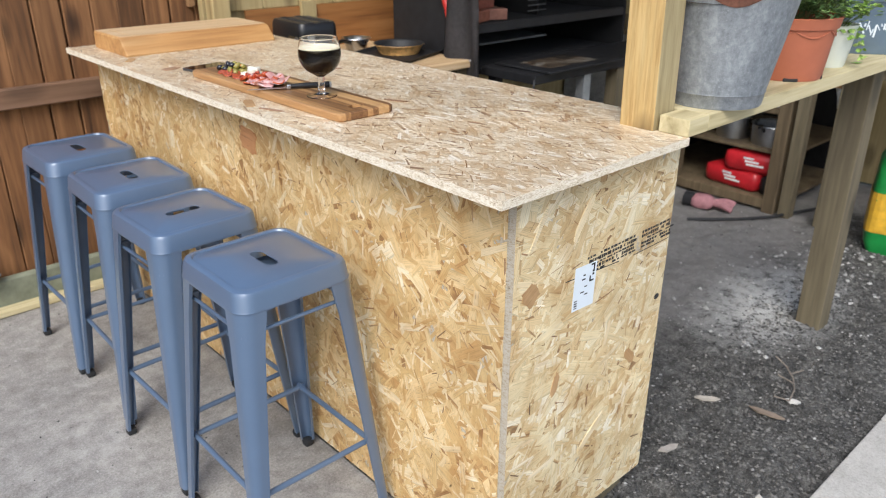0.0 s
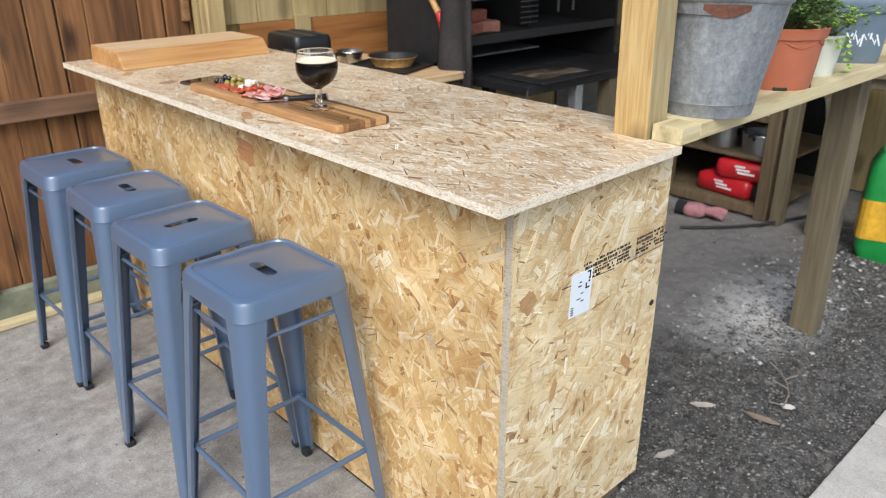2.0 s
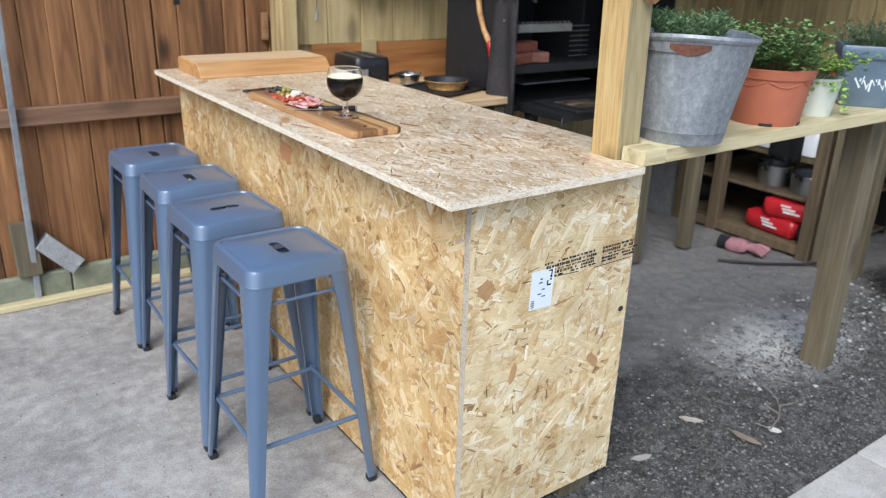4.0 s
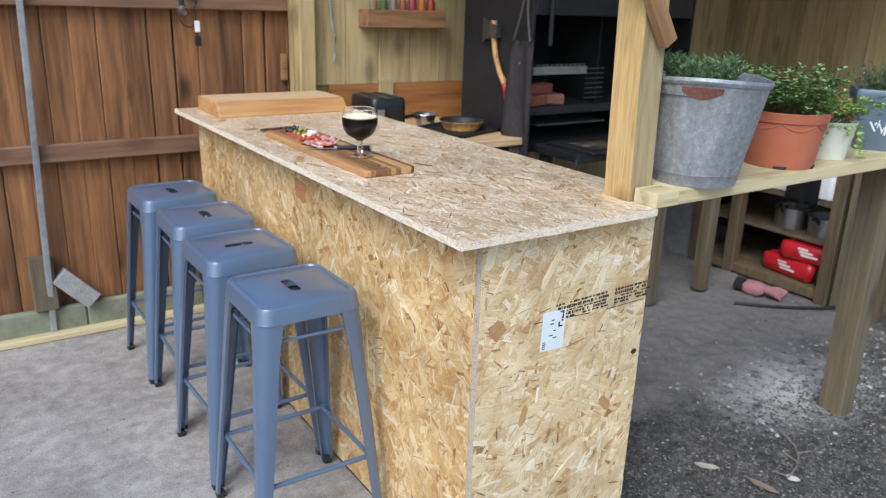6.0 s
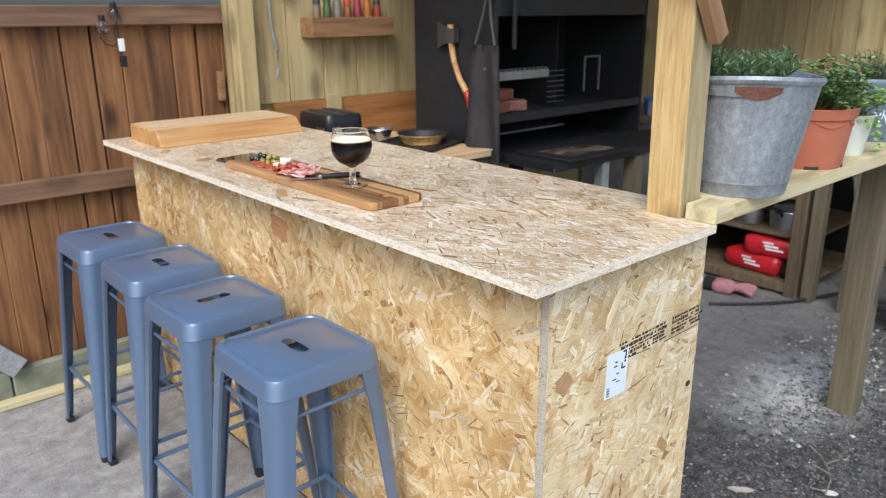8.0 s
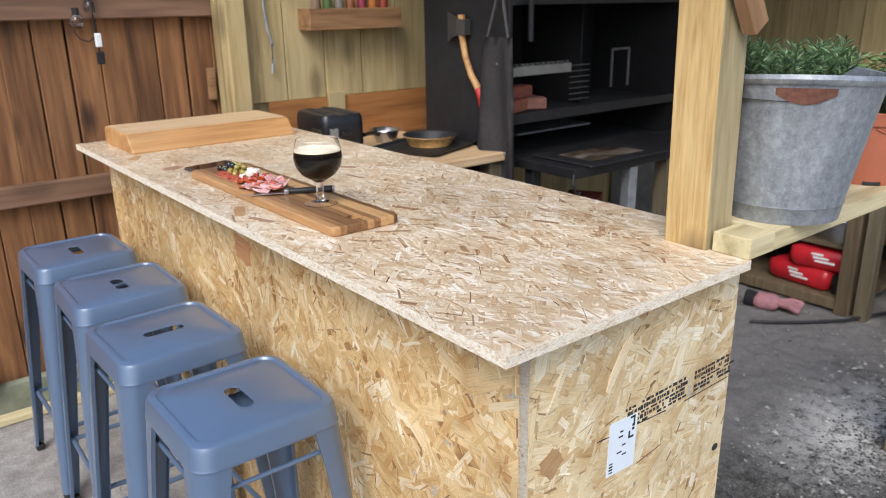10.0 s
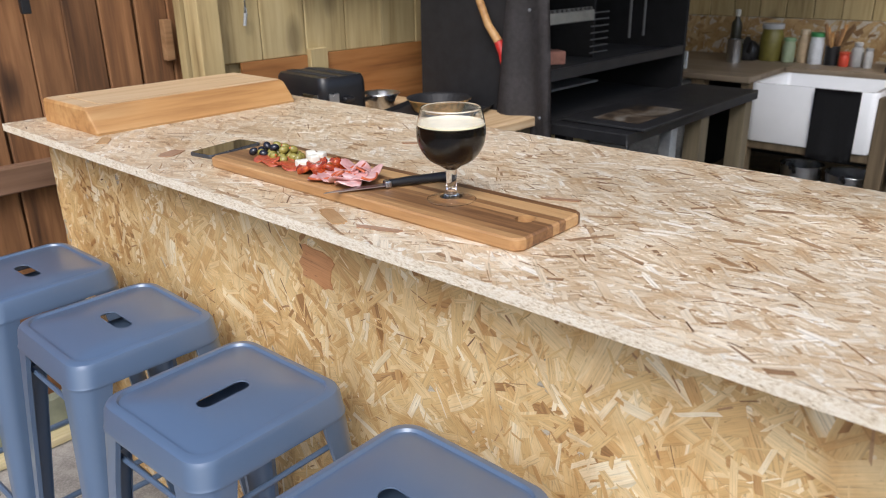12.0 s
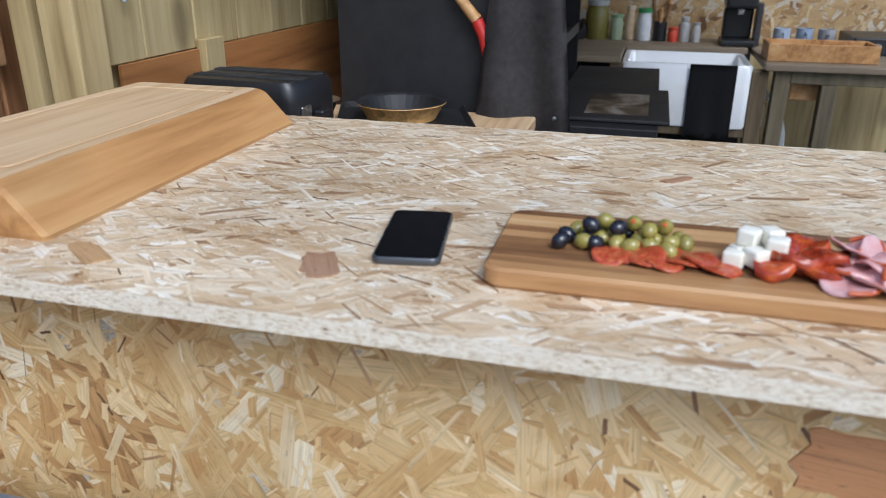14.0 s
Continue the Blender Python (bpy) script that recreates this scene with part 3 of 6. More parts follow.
def upright(name, label, x0, x1, y0, y1, z0, z1, material, bevel=0.004, category="post"):
    ob = part(name, boxed((x1 - x0, y1 - y0, z1 - z0), bevel, 2, (0, 0, (z1 - z0) / 2)), material)
    ob.matrix_basis = pose((x0 + x1) / 2, (y0 + y1) / 2, z0)
    return tagged(ob, label, category)


upright("corner_post", "pale green treated timber corner post by the fence", 1.965, 2.045, 3.532, 3.605, 0, 2.2, GREENWOOD)
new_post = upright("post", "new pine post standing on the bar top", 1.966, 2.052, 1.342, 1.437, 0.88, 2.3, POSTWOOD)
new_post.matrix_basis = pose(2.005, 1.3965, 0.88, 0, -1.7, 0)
# the post's -y face gets greyer, darker wood: its shade put into the colour
POST_SHADED_SIDE = wood("post_shaded_side", (0.24, 0.185, 0.09), (0.37, 0.30, 0.16), (0.48, 0.40, 0.235), 2, 120, 0.7, 0.8, 0.1)
new_post.data.materials.append(POST_SHADED_SIDE)
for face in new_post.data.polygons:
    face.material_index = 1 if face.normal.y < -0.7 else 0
brace = part("timber_brace", boxed((0.045, 0.03, 0.75), 0.003, 1, (0, 0, 0.36)), PINE_DARK)
brace.matrix_basis = pose(2.003, 1.325, 1.475, 0, -35, 0)
tagged(brace, "brown diagonal timber brace fixed to the post", "brace")
bench_leg = upright("bench_leg", "weathered square timber leg under the plank shelf", 3.325, 3.421, 1.326, 1.421, -0.05, 1.047, LEGWOOD)
bench_leg.matrix_basis = pose(3.376, 1.3735, -0.05, 0, -1.7, 0)
upright("roof_post", "greenish timber post at the shelf end", 3.80, 3.88, 1.40, 1.485, 1.0885, 2.3, GREENWOOD)
upright("shelf_plank", "pale treated timber plank shelf holding plant pots", 2.054, 3.95, 1.262, 1.49, TOP_Z + 0.0015, 1.088, PLANK, 0.004, "shelf")
upright("plank_end", "pale sawn plank end beside the post", 1.966, 2.0535, 1.262, 1.341, TOP_Z + 0.0015, 1.088, PLANK, 0.003, "plank")

# ---- fence foot, pole, blocks, bulbs ----
pole = part("pole", boxed((0.026, 0.026, 1.9), 0.004, 2, (0, 0, 0.95)), GALVANISED)
pole.matrix_basis = pose(0.75, 3.655, 0.0, 0, 1.6, 0)
tagged(pole, "galvanised steel pole leaning on the fence", "pole")
GRAVEL_BOARD = plain("mossy_board", (0.22, 0.235, 0.17), 0.85, 0, 0.25, 14, 0.3)
for i, (xa, xb) in enumerate(((-3.2, -1.4), (-1.395, -0.1), (-0.095, 0.90), (0.905, 1.95))):
    tagged(part("kick_board", span(xa, xb, 3.66, 3.70, 0.004, 0.135 + 0.004 * (i % 2), 0.006), GRAVEL_BOARD), "mossy grey board along the fence foot", "board", "boards along the fence foot")
tagged(part("batten", span(-3.2, 1.9, 3.60, 3.655, 0.002, 0.03, 0.004), PLANK), "pale timber batten lying along the fence foot", "batten")
nail = part("fence_block", boxed((0.03, 0.03, 0.13), 0.004, 2, (0, 0, 0.065)), PINE_DARK)
nail.matrix_basis = pose(1.945, 3.70, 1.14, 0, 1, 0)
tagged(nail, "small pale wooden block fixed to the fence", "block")
stub = part("timber_offcut", boxed((0.10, 0.045, 0.25), 0.005, 2, (0, 0, 0.125)), LEGWOOD)
stub.matrix_basis = pose(0.735, 3.655, 0.14, -8, 0, 2)
tagged(stub, "upright weathered timber offcut against the fence", "offcut")
brick = part("concrete_block", boxed((0.085, 0.075, 0.20), 0.006, 2, (0, 0, 0.1)), GREY_BLOCK)
brick.matrix_basis = pose(0.935, 3.665, 0.145, -10, -42, 8)
tagged(brick, "pale grey concrete block leaning over the board", "block")


def clear_glass(name, tint=(1, 1, 1), rough=0.0):
    g = Graph(name, rough)
    g.set(Base_Color=tint, Transmission_Weight=1.0, IOR=1.47)
    return g.m


GLASS = clear_glass("clear_glass")
CORD = plain("black_cord", (0.02, 0.02, 0.022), 0.6)
BRACE_WOOD = wood("brace_wood", (0.16, 0.085, 0.035), (0.30, 0.17, 0.08), (0.40, 0.25, 0.13), 2, 40, 0.7, 0.3, 0.1)
brace.data.materials[0] = BRACE_WOOD
lights = thing("string_light", "unlit string of clear bulbs hanging at the fence", "string light", (1.495, 3.668, 1.33))
smooth(part("cord", tube([(0.012, 0, 0.62), (0.01, 0, 0.3), (0.008, -0.005, 0.2), (0.012, 0, 0.1), (0.018, 0, 0.03)], 0.003, 6), CORD, lights))
smooth(part("cord_loop", tube([(-0.05, 0, 0.125), (-0.06, 0, 0.10), (-0.045, 0, 0.075), (-0.015, 0, 0.065), (0.008, 0, 0.08)], 0.003, 6), CORD, lights))
for bx, bz in ((0.0, 0.185), (-0.05, 0.137)):
    bulb = smooth(part("bulb", lathe([(0, -0.024), (0.012, -0.021), (0.022, -0.008), (0.024, 0.002), (0.018, 0.018), (0.011, 0.026), (0, 0.026)], 16, None, Matrix.Translation((bx, -0.012, bz))), GLASS, lights))
    part("socket", lathe([(0, 0.02), (0.012, 0.02), (0.012, 0.045), (0, 0.045)], 12, None, Matrix.Translation((bx, -0.012, bz + 0.004))), BLACK_PLASTIC, bulb)
part("plug", boxed((0.022, 0.018, 0.05), 0.004, 2, (0.016, -0.006, 0.07)), WHITE_PLASTIC, lights)
part("switch", boxed((0.026, 0.02, 0.045), 0.004, 2, (0.016, -0.006, 0.005)), BLACK_PLASTIC, lights)
cable = part("wall_cable", tube([(2.145, 3.575, 2.2), (2.15, 3.575, 1.5), (2.156, 3.572, 1.42), (2.172, 3.572, 1.36), (2.172, 3.574, 1.28), (2.165, 3.576, 1.24)], 0.006, 8), GALVANISED)
tagged(smooth(cable), "grey cable running down the plank wall", "cable")
lampw = thing("wall_lamp", "round clear glass wall lamp, unlit, on the plank wall", "lamp", (2.23, 3.594, 1.63))
smooth(part("glass_dome", lathe([(0, 0.045), (0.03, 0.04), (0.045, 0.02), (0.048, 0.0), (0, 0)], 20, None, pose(0, 0, 0, 90)), GLASS, lampw, "clear glass dome"))

# ---- spice shelf ----
spice = thing("spice_shelf", "brown wooden wall box holding spice bottles", "shelf", (2.55, 3.545, 1.41))
part("front_board", span(-0.235, 0.235, -0.055, -0.037, 0.0, 0.088, 0.002), PINE_DARK, spice)
part("base", span(-0.235, 0.235, -0.037, 0.05, 0.0, 0.016, 0.002), PINE_DARK, spice)
for sx in (-0.235, 0.217):
    part("end_board", span(sx, sx + 0.018, -0.0365, 0.05, 0.0165, 0.088, 0.002), PINE_DARK, spice)


def bottle(name, label, category, r, h, material, cap, at, neck=0.6, group="", cap_label=""):
    b = thing(name, label, category, at, 0, group)
    smooth(part("body", lathe([(0, 0), (r * 0.94, 0), (r, r * 0.12), (r, h * 0.66), (r * 0.9, h * 0.74), (r * neck, h * 0.82), (r * neck, h * 0.88), (0, h * 0.88)], 18), material, b), 35)
    smooth(part("cap", lathe([(0, h * 0.865), (r * neck * 1.12, h * 0.865), (r * neck * 1.12, h * 0.985), (r * neck, h), (0, h)], 18), cap, b, cap_label), 35)
    return b


SPICES = [((0.30, 0.20, 0.12), (0.05, 0.05, 0.05), "brown"), ((0.10, 0.16, 0.05), (0.03, 0.10, 0.03), "green"), ((0.30, 0.26, 0.22), (0.25, 0.05, 0.03), "grey"), ((0.35, 0.12, 0.04), (0.45, 0.06, 0.02), "orange-brown"),
          ((0.40, 0.05, 0.10), (0.45, 0.03, 0.03), "pink"), ((0.62, 0.20, 0.04), (0.62, 0.22, 0.05), "orange"), ((0.40, 0.06, 0.03), (0.05, 0.04, 0.04), "red")]
for i, (c, k, nm) in enumerate(SPICES):
    bottle("spice_bottle", nm + " spice bottle in the wall box", "bottle", 0.021, 0.15 + 0.012 * (i % 3), plain("spice_" + str(i), tuple(v * 0.6 for v in c), 0.35), plain("spice_cap_" + str(i), k, 0.4), (2.375 + i * 0.058, 3.545, 1.427), 0.75, "spice bottles in the wall box")

# ---- worktop behind the bar ----
work = thing("work_counter", "low pale wooden worktop against the plank wall", "counter", (2.5, 3.2, 0))
part("worktop", span(-0.42, 0.34, -0.36, 0.39, 0.885, 0.92, 0.004), OAK_TOP, work)
for lx, ly in ((-0.40, -0.34), (0.26, -0.34), (-0.40, 0.30), (0.26, 0.30)):
    part("leg", span(lx, lx + 0.07, ly, ly + 0.07, 0.0, 0.885, 0.004), LEGWOOD, work)
toaster = thing("toaster", "black two-slot toaster with a chrome lever panel", "toaster", (2.31, 3.375, 0.921), -94)
rings = []
for s, z in ((0.96, 0.0), (1.0, 0.015), (1.0, 0.125), (0.98, 0.153), (0.92, 0.165)):
    rings.append([(x * s, y * s, z) for x, y in round_rect(0.28, 0.19, 0.03, 4)])
smooth(part("body", loft(rings), BLACK_PLASTIC, toaster), 40)
for sy in (-0.035, 0.04):
    part("slot", span(-0.13, 0.13, sy - 0.014, sy + 0.014, 0.1635, 0.1675, 0.001), INK, toaster)
part("chrome_panel", span(0.138, 0.144, -0.07, -0.03, 0.02, 0.115, 0.002), CHROME, toaster)
part("lever", span(0.14, 0.163, -0.02, 0.02, 0.085, 0.10, 0.004), BLACK_PLASTIC, toaster)
part("front_plate", span(0.03, 0.115, -0.0965, -0.094, 0.02, 0.11, 0.001), CHROME, toaster)


def basin(name, label, category, at, r0, r1, h, mat_out, wall=0.003, handle=None):
    p = thing(name, label, category, at)
    smooth(part("pan_body", lathe([(0, 0), (r0, 0), (r1, h), (r1 + 0.006, h + 0.002), (r1 + 0.005, h + 0.004), (r1 - wall, h), (r0 - wall, wall), (0, wall)], 32), mat_out, p), 45)
    if handle:
        a, n = handle
        d = Vector((math.cos(a), math.sin(a), 0))
        smooth(part("handle", tube([d * (r1 - 0.004) + Vector((0, 0, h * 0.8)), d * (r1 + n * 0.5) + Vector((0, 0, h * 1.1)), d * (r1 + n) + Vector((0, 0, h * 1.1))], 0.009, 8), BLACK_PLASTIC, p))
    return p


tray = part("baking_tray", loft([[(x, y, z) for x, y in round_rect(0.42 * k, 0.34 * k, 0.03, 4)] for k, z in ((0.94, 0), (1.0, 0.016), (0.985, 0.016), (0.925, 0.003))], (True, True)), BLACK_STEEL)
tray.matrix_basis = pose(2.665, 3.16, 0.921, 0, 0, 20)
tagged(tray, "black steel baking tray on the worktop", "tray")
basin("roasting_dish", "rust-stained enamel roasting dish on the tray", "dish", (2.69, 3.175, 0.926), 0.09, 0.112, 0.04, plain("rusty_enamel", (0.56, 0.32, 0.11), 0.4, 0, 0.75, 45, 0.2))
part("burnt_lining", lathe([(0, 0.0045), (0.086, 0.0045), (0.108, 0.0395), (0.1165, 0.0446), (0.1175, 0.0436), (0.1185, 0.0445), (0.1165, 0.0462), (0.107, 0.041), (0.085, 0.006), (0, 0.006)], 32), BLACK_STEEL, bpy.data.objects["roasting_dish"], "burnt black lining")
basin("mixing_bowl", "small steel mixing bowl on the worktop", "bowl", (2.60, 3.385, 0.921), 0.04, 0.066, 0.055, CHROME, 0.003, (3.6, 0.12))

# ---- braai (barbecue) ----
braai = thing("barbecue", "large black steel built-in barbecue with open firebox", "barbecue", (2.85, 2.85, 0))
part("side_panel", span(0, 0.02, 0, 0.56, 0.0, 2.1, 0.003), BLACK_STEEL, braai, "black panel that tools hang on")
# near-black copy of the steel; the firebox's inner shade is in its colour
SHADED_STEEL = plain("shaded_steel", (0.007, 0.007, 0.008), 0.92, 0.0, 0.3, 20, 0.2)
part("side_panel", span(1.14, 1.16, 0, 0.56, 0.84, 2.1, 0.003), SHADED_STEEL, braai)
part("back_panel", span(0.02, 1.14, 0.54, 0.56, 0.84, 2.1, 0.002), SHADED_STEEL, braai)
part("hood", span(0.021, 1.139, 0.0, 0.02, 1.50, 2.1, 0.003), BLACK_STEEL, braai)
part("shelf", span(0.021, 1.139, 0.02, 0.54, 1.035, 1.05, 0.002), SHADED_STEEL, braai)
part("lip", span(0.021, 1.139, 0.0, 0.0195, 1.025, 1.065, 0.002), BLACK_STEEL, braai)
part("firebox_floor", span(0.021, 1.139, 0.0, 0.54, 0.845, 0.865, 0.002), SHADED_STEEL, braai)
part("divider", span(0.60, 0.612, 0.15, 0.54, 1.051, 1.50, 0.001), SHADED_STEEL, braai)
part("ledge", span(0.25, 0.75, 0.2, 0.5, 0.93, 0.94, 0.002), GALVANISED, braai, "pale steel ledge under the shelf")
# steel for teeth, wires and handles, dimmed in colour for the shade inside
DIM_STEEL = plain("dim_steel", (0.10, 0.10, 0.10), 0.5, 0.5)
rack = part("grill_rack", span(0.06, 0.42, 0.04, 0.06, 1.215, 1.255, 0.003), plain("pale_steel", (0.20, 0.20, 0.185), 0.5, 0.2), braai, "pale slotted grill rack")
for i in range(11):
    part("tooth", span(0.075 + i * 0.031, 0.09 + i * 0.031, 0.038, 0.0605, 1.2555, 1.266, 0.001), DIM_STEEL, rack)
for i in range(7):
    part("rack_wire", rod((0.43, 0.06, 1.09 + 0.025 * i), (0.56, 0.06, 1.09 + 0.025 * i), 0.003, 6), DIM_STEEL, braai)
for hx in (0.68, 0.80):
    part("handle_bar", rod((hx, 0.03, 1.13), (hx, 0.03, 1.30), 0.006, 8), DIM_STEEL, braai)
part("handle_bar", rod((0.68, 0.03, 1.30), (0.80, 0.03, 1.30), 0.006, 8), DIM_STEEL, braai)
part("flue_pipe", rod((0.10, -0.02, 1.36), (0.10, -0.02, 2.0), 0.012, 10), BLACK_STEEL, braai)
for i, (lx, ly, lz, a) in enumerate(((3.02, 3.0, 1.052, 20), (3.14, 3.03, 1.052, -30), (3.2, 3.1, 1.052, 70), (3.08, 3.05, 1.105, 5))):
    log = part("firebrick", boxed((0.16, 0.07, 0.052), 0.008, 2, (0, 0, 0.026)), plain("firebrick_" + str(i), [(0.34, 0.12, 0.07), (0.30, 0.14, 0.10), (0.38, 0.24, 0.17), (0.28, 0.09, 0.06)][i], 0.9, 0, 0.25))
    log.matrix_basis = pose(lx, ly, lz, 0, 0, a)
    tagged(log, "reddish brick stacked on the barbecue shelf", "brick", "bricks on the barbecue shelf")
g_ = Graph("worn_griddle", 0.5, 0.3)
n_ = g_.noise(g_.coords((1, 1, 1), shift=False), 5.5, 5, 0.6, 0.8)
g_.set(Base_Color=g_.ramp(n_, [(0.38, (0.02, 0.017, 0.015)), (0.5, (0.10, 0.07, 0.045)), (0.62, (0.24, 0.215, 0.18))]))
GRIDDLE = g_.m
table = thing("grill_table", "black steel side table with a griddle plate", "table", (2.9, 2.52, 0))
part("table_top", span(0.0, 1.17, 0.0, 0.325, 0.845, 0.885, 0.003), BLACK_STEEL, table)
griddle = part("griddle_plate", span(0.06, 0.58, -0.03, 0.30, 0.8865, 0.897, 0.003), BLACK_STEEL, table, "black griddle plate")
part("worn_patch", span(0.13, 0.47, 0.03, 0.21, 0.8972, 0.8985, 0.0005), GRIDDLE, griddle, "pale greasy worn middle")
for lx, lw, m_ in ((0.36, 0.05, GALVANISED), (0.62, 0.07, LEGWOOD), (1.07, 0.07, LEGWOOD)):
    part("leg", span(lx, lx + lw, 0.01, 0.01 + lw, 0.0, 0.845, 0.003), m_, table)
part("leg", span(0.02, 0.07, 0.25, 0.30, 0.0, 0.845, 0.003), BLACK_STEEL, table)
part("towel_hook", tube([(-0.02, -0.01, 0.87), (-0.03, -0.02, 0.83), (-0.02, -0.03, 0.79), (0.0, -0.03, 0.80)], 0.005, 6), BLACK_STEEL, table)
for i, (lx, ly, lz, col) in enumerate(((3.02, 2.75, 0.0, (0.30, 0.17, 0.09)), (3.2, 2.7, 0.0, (0.24, 0.13, 0.08)), (3.08, 2.72, 0.24, (0.35, 0.22, 0.13)), (3.22, 2.76, 0.45, (0.32, 0.07, 0.05)))):
    sack = part("cardboard_box", boxed((0.22, 0.16, 0.22), 0.01, 2, (0, 0, 0.11)), plain("card_" + str(i), col, 0.85))
    sack.matrix_basis = pose(lx + 0.03, ly + 0.02, lz - 0.01 + 0.005 * i, 0, 0, 11 * i)
    tagged(sack, "brown cardboard box stored under the grill table", "box", "boxes under the grill table")

# axe on the panel
axe = thing("axe", "hatchet with a curved wooden handle and red grip", "axe", (2.838, 3.083, 1.08))
pts = [Vector((-0.012, 0.035, 0.385)), Vector((-0.012, 0.03, 0.30)), Vector((-0.012, 0.012, 0.22)), Vector((-0.012, -0.028, 0.14)), Vector((-0.012, -0.075, 0.085))]
smooth(part("handle", tube(pts, [0.016, 0.0145, 0.014, 0.014, 0.016], 10), OAK_SIDE, axe), 50)
smooth(part("grip", tube([pts[-1], Vector((-0.012, -0.095, 0.045)), Vector((-0.012, -0.112, -0.002))], [0.0165, 0.0165, 0.021], 10), RED_PAINT, axe, "red painted grip"), 50)
head = loft([[(-0.012 + sx * t, y, z) for sx, z in ((-1, 0.30 - dz), (1, 0.30 - dz), (1, 0.37 + dz), (-1, 0.37 + dz))] for t, y, dz in ((0.016, -0.005, -0.004), (0.018, 0.05, 0.0), (0.010, 0.085, 0.008), (0.002, 0.125, 0.028))])
part("head", head, plain("dark_axe_steel", (0.12, 0.115, 0.11), 0.45, 0.7), axe)


def cloth(name, material, parent, w, h, nx, nz, fn, thick=0.004):
    """A hanging cloth in local y (across) and z (down), with folds given by fn."""
    bm = bmesh.new()
    grid = [[bm.verts.new((fn(i / nx, j / nz), -w / 2 + w * i / nx * (1.0), -h * j / nz)) for i in range(nx + 1)] for j in range(nz + 1)]
    for j in range(nz):
        for i in range(nx):
            bm.faces.new((grid[j][i], grid[j][i + 1], grid[j + 1][i + 1], grid[j + 1][i]))
    bmesh.ops.solidify(bm, geom=list(bm.faces), thickness=thick)
    return smooth(part(name, bm, material, parent), 60)


apron = thing("apron", "charcoal leather apron hanging on the barbecue corner", "apron", (2.825, 2.875, 1.38))
ap = cloth("body", LEATHER, apron, 0.26, 0.68, 16, 16, lambda u, v: -0.012 - 0.022 * math.sin(u * 9 + v * 1.5) * (0.3 + v) - 0.015 * v)
for vtx in ap.data.vertices:
    f = -vtx.co.z / 0.68
    vtx.co.y *= 0.62 + 0.55 * f
part("strap", tube([(-0.015, -0.06, 0.0), (-0.012, -0.03, 0.12), (-0.012, -0.02, 0.26)], 0.006, 6), LEATHER, apron)
part("strap", tube([(-0.015, 0.06, 0.0), (-0.012, 0.02, 0.12), (-0.012, -0.02, 0.26)], 0.006, 6), LEATHER, apron)
part("stud", lathe([(0, 0), (0.006, 0), (0.004, 0.004), (0, 0.005)], 10, None, pose(-0.045, -0.03, -0.10, 0, -90, 0)), CHROME, apron)
part("stud", lathe([(0, 0), (0.006, 0), (0.004, 0.004), (0, 0.005)], 10, None, pose(-0.055, -0.09, -0.45, 0, -90, 0)), CHROME, apron)

# ---- sink unit ----
# leg timber darkened in colour for the shade under the worktop
SHADED_FRAMEWOOD = wood("shaded_frame", (0.06, 0.042, 0.022), (0.125, 0.09, 0.05), (0.18, 0.135, 0.08), 2, 45, 0.8, 0.4, 0.3)
unit = thing("sink_unit", "weathered timber kitchen frame with a wooden worktop", "counter", (4.44, 2.4, 0))
WORKWOOD = wood("grey_worktop", (0.13, 0.095, 0.06), (0.22, 0.17, 0.115), (0.30, 0.245, 0.175), 1, 45, 0.5, 0.2, 0.2)
part("worktop", span(-0.02, 0.89, 0.292, 1.2, 0.852, 0.882, 0.004), WORKWOOD, unit)
part("worktop", span(0.465, 0.89, -0.30, 0.291, 0.852, 0.882, 0.004), WORKWOOD, unit)
for ly in (0.53, 0.27, -0.35):
    part("leg", span(0.0, 0.07, ly, ly + 0.07, -0.02, 0.852 if ly > 0 else 0.84, 0.004), SHADED_FRAMEWOOD, unit)
part("rail", span(0.005, 0.06, -0.30, 0.27, 0.535, 0.575, 0.004), SHADED_FRAMEWOOD, unit)
part("rail", span(0.005, 0.06, -0.30, 0.27, 0.0, 0.055, 0.004), SHADED_FRAMEWOOD, unit)
part("rail", span(0.005, 0.06, 0.341, 0.53, 0.0, 0.055, 0.004), SHADED_FRAMEWOOD, unit)
part("floor_board", span(0.061, 0.85, -0.36, 0.60, 0.03, 0.05, 0.003), SHADED_FRAMEWOOD, unit)
part("mid_board", span(0.061, 0.85, -0.36, 0.60, 0.30, 0.318, 0.003), SHADED_FRAMEWOOD, unit)
part("back_panel", span(0.86, 0.885, -0.36, 1.18, 0.0, 0.85, 0.003), BLACK_STEEL, unit)
sink = thing("sink", "white ceramic butler sink in the timber frame", "sink", (4.43, 2.40, 0.577))
rings = [[(0.23 + x, y, z) for x, y in round_rect(0.46 - 2 * i, 0.50 - 2 * i, r, 4)] for i, z, r in ((0.004, 0.0, 0.03), (0.0, 0.01, 0.03), (0.0, 0.275, 0.03), (0.004, 0.282, 0.03), (0.022, 0.282, 0.022), (0.027, 0.275, 0.02), (0.035, 0.06, 0.02), (0.05, 0.045, 0.02))]
for ring_ in rings:
    for k, p in enumerate(ring_):
        ring_[k] = (p[0], p[1] * 1.14 + 0.003, p[2])
smooth(part("basin", loft(rings), WHITE_CERAMIC, sink), 50)
towel = thing("towel", "black tea towel hanging over the sink front", "towel", (4.42, 2.285, 0.862))
cloth("cloth", BLACK_CLOTH, towel, 0.20, 0.33, 14, 10, lambda u, v: -0.006 - 0.006 * math.sin(u * 11) * v)
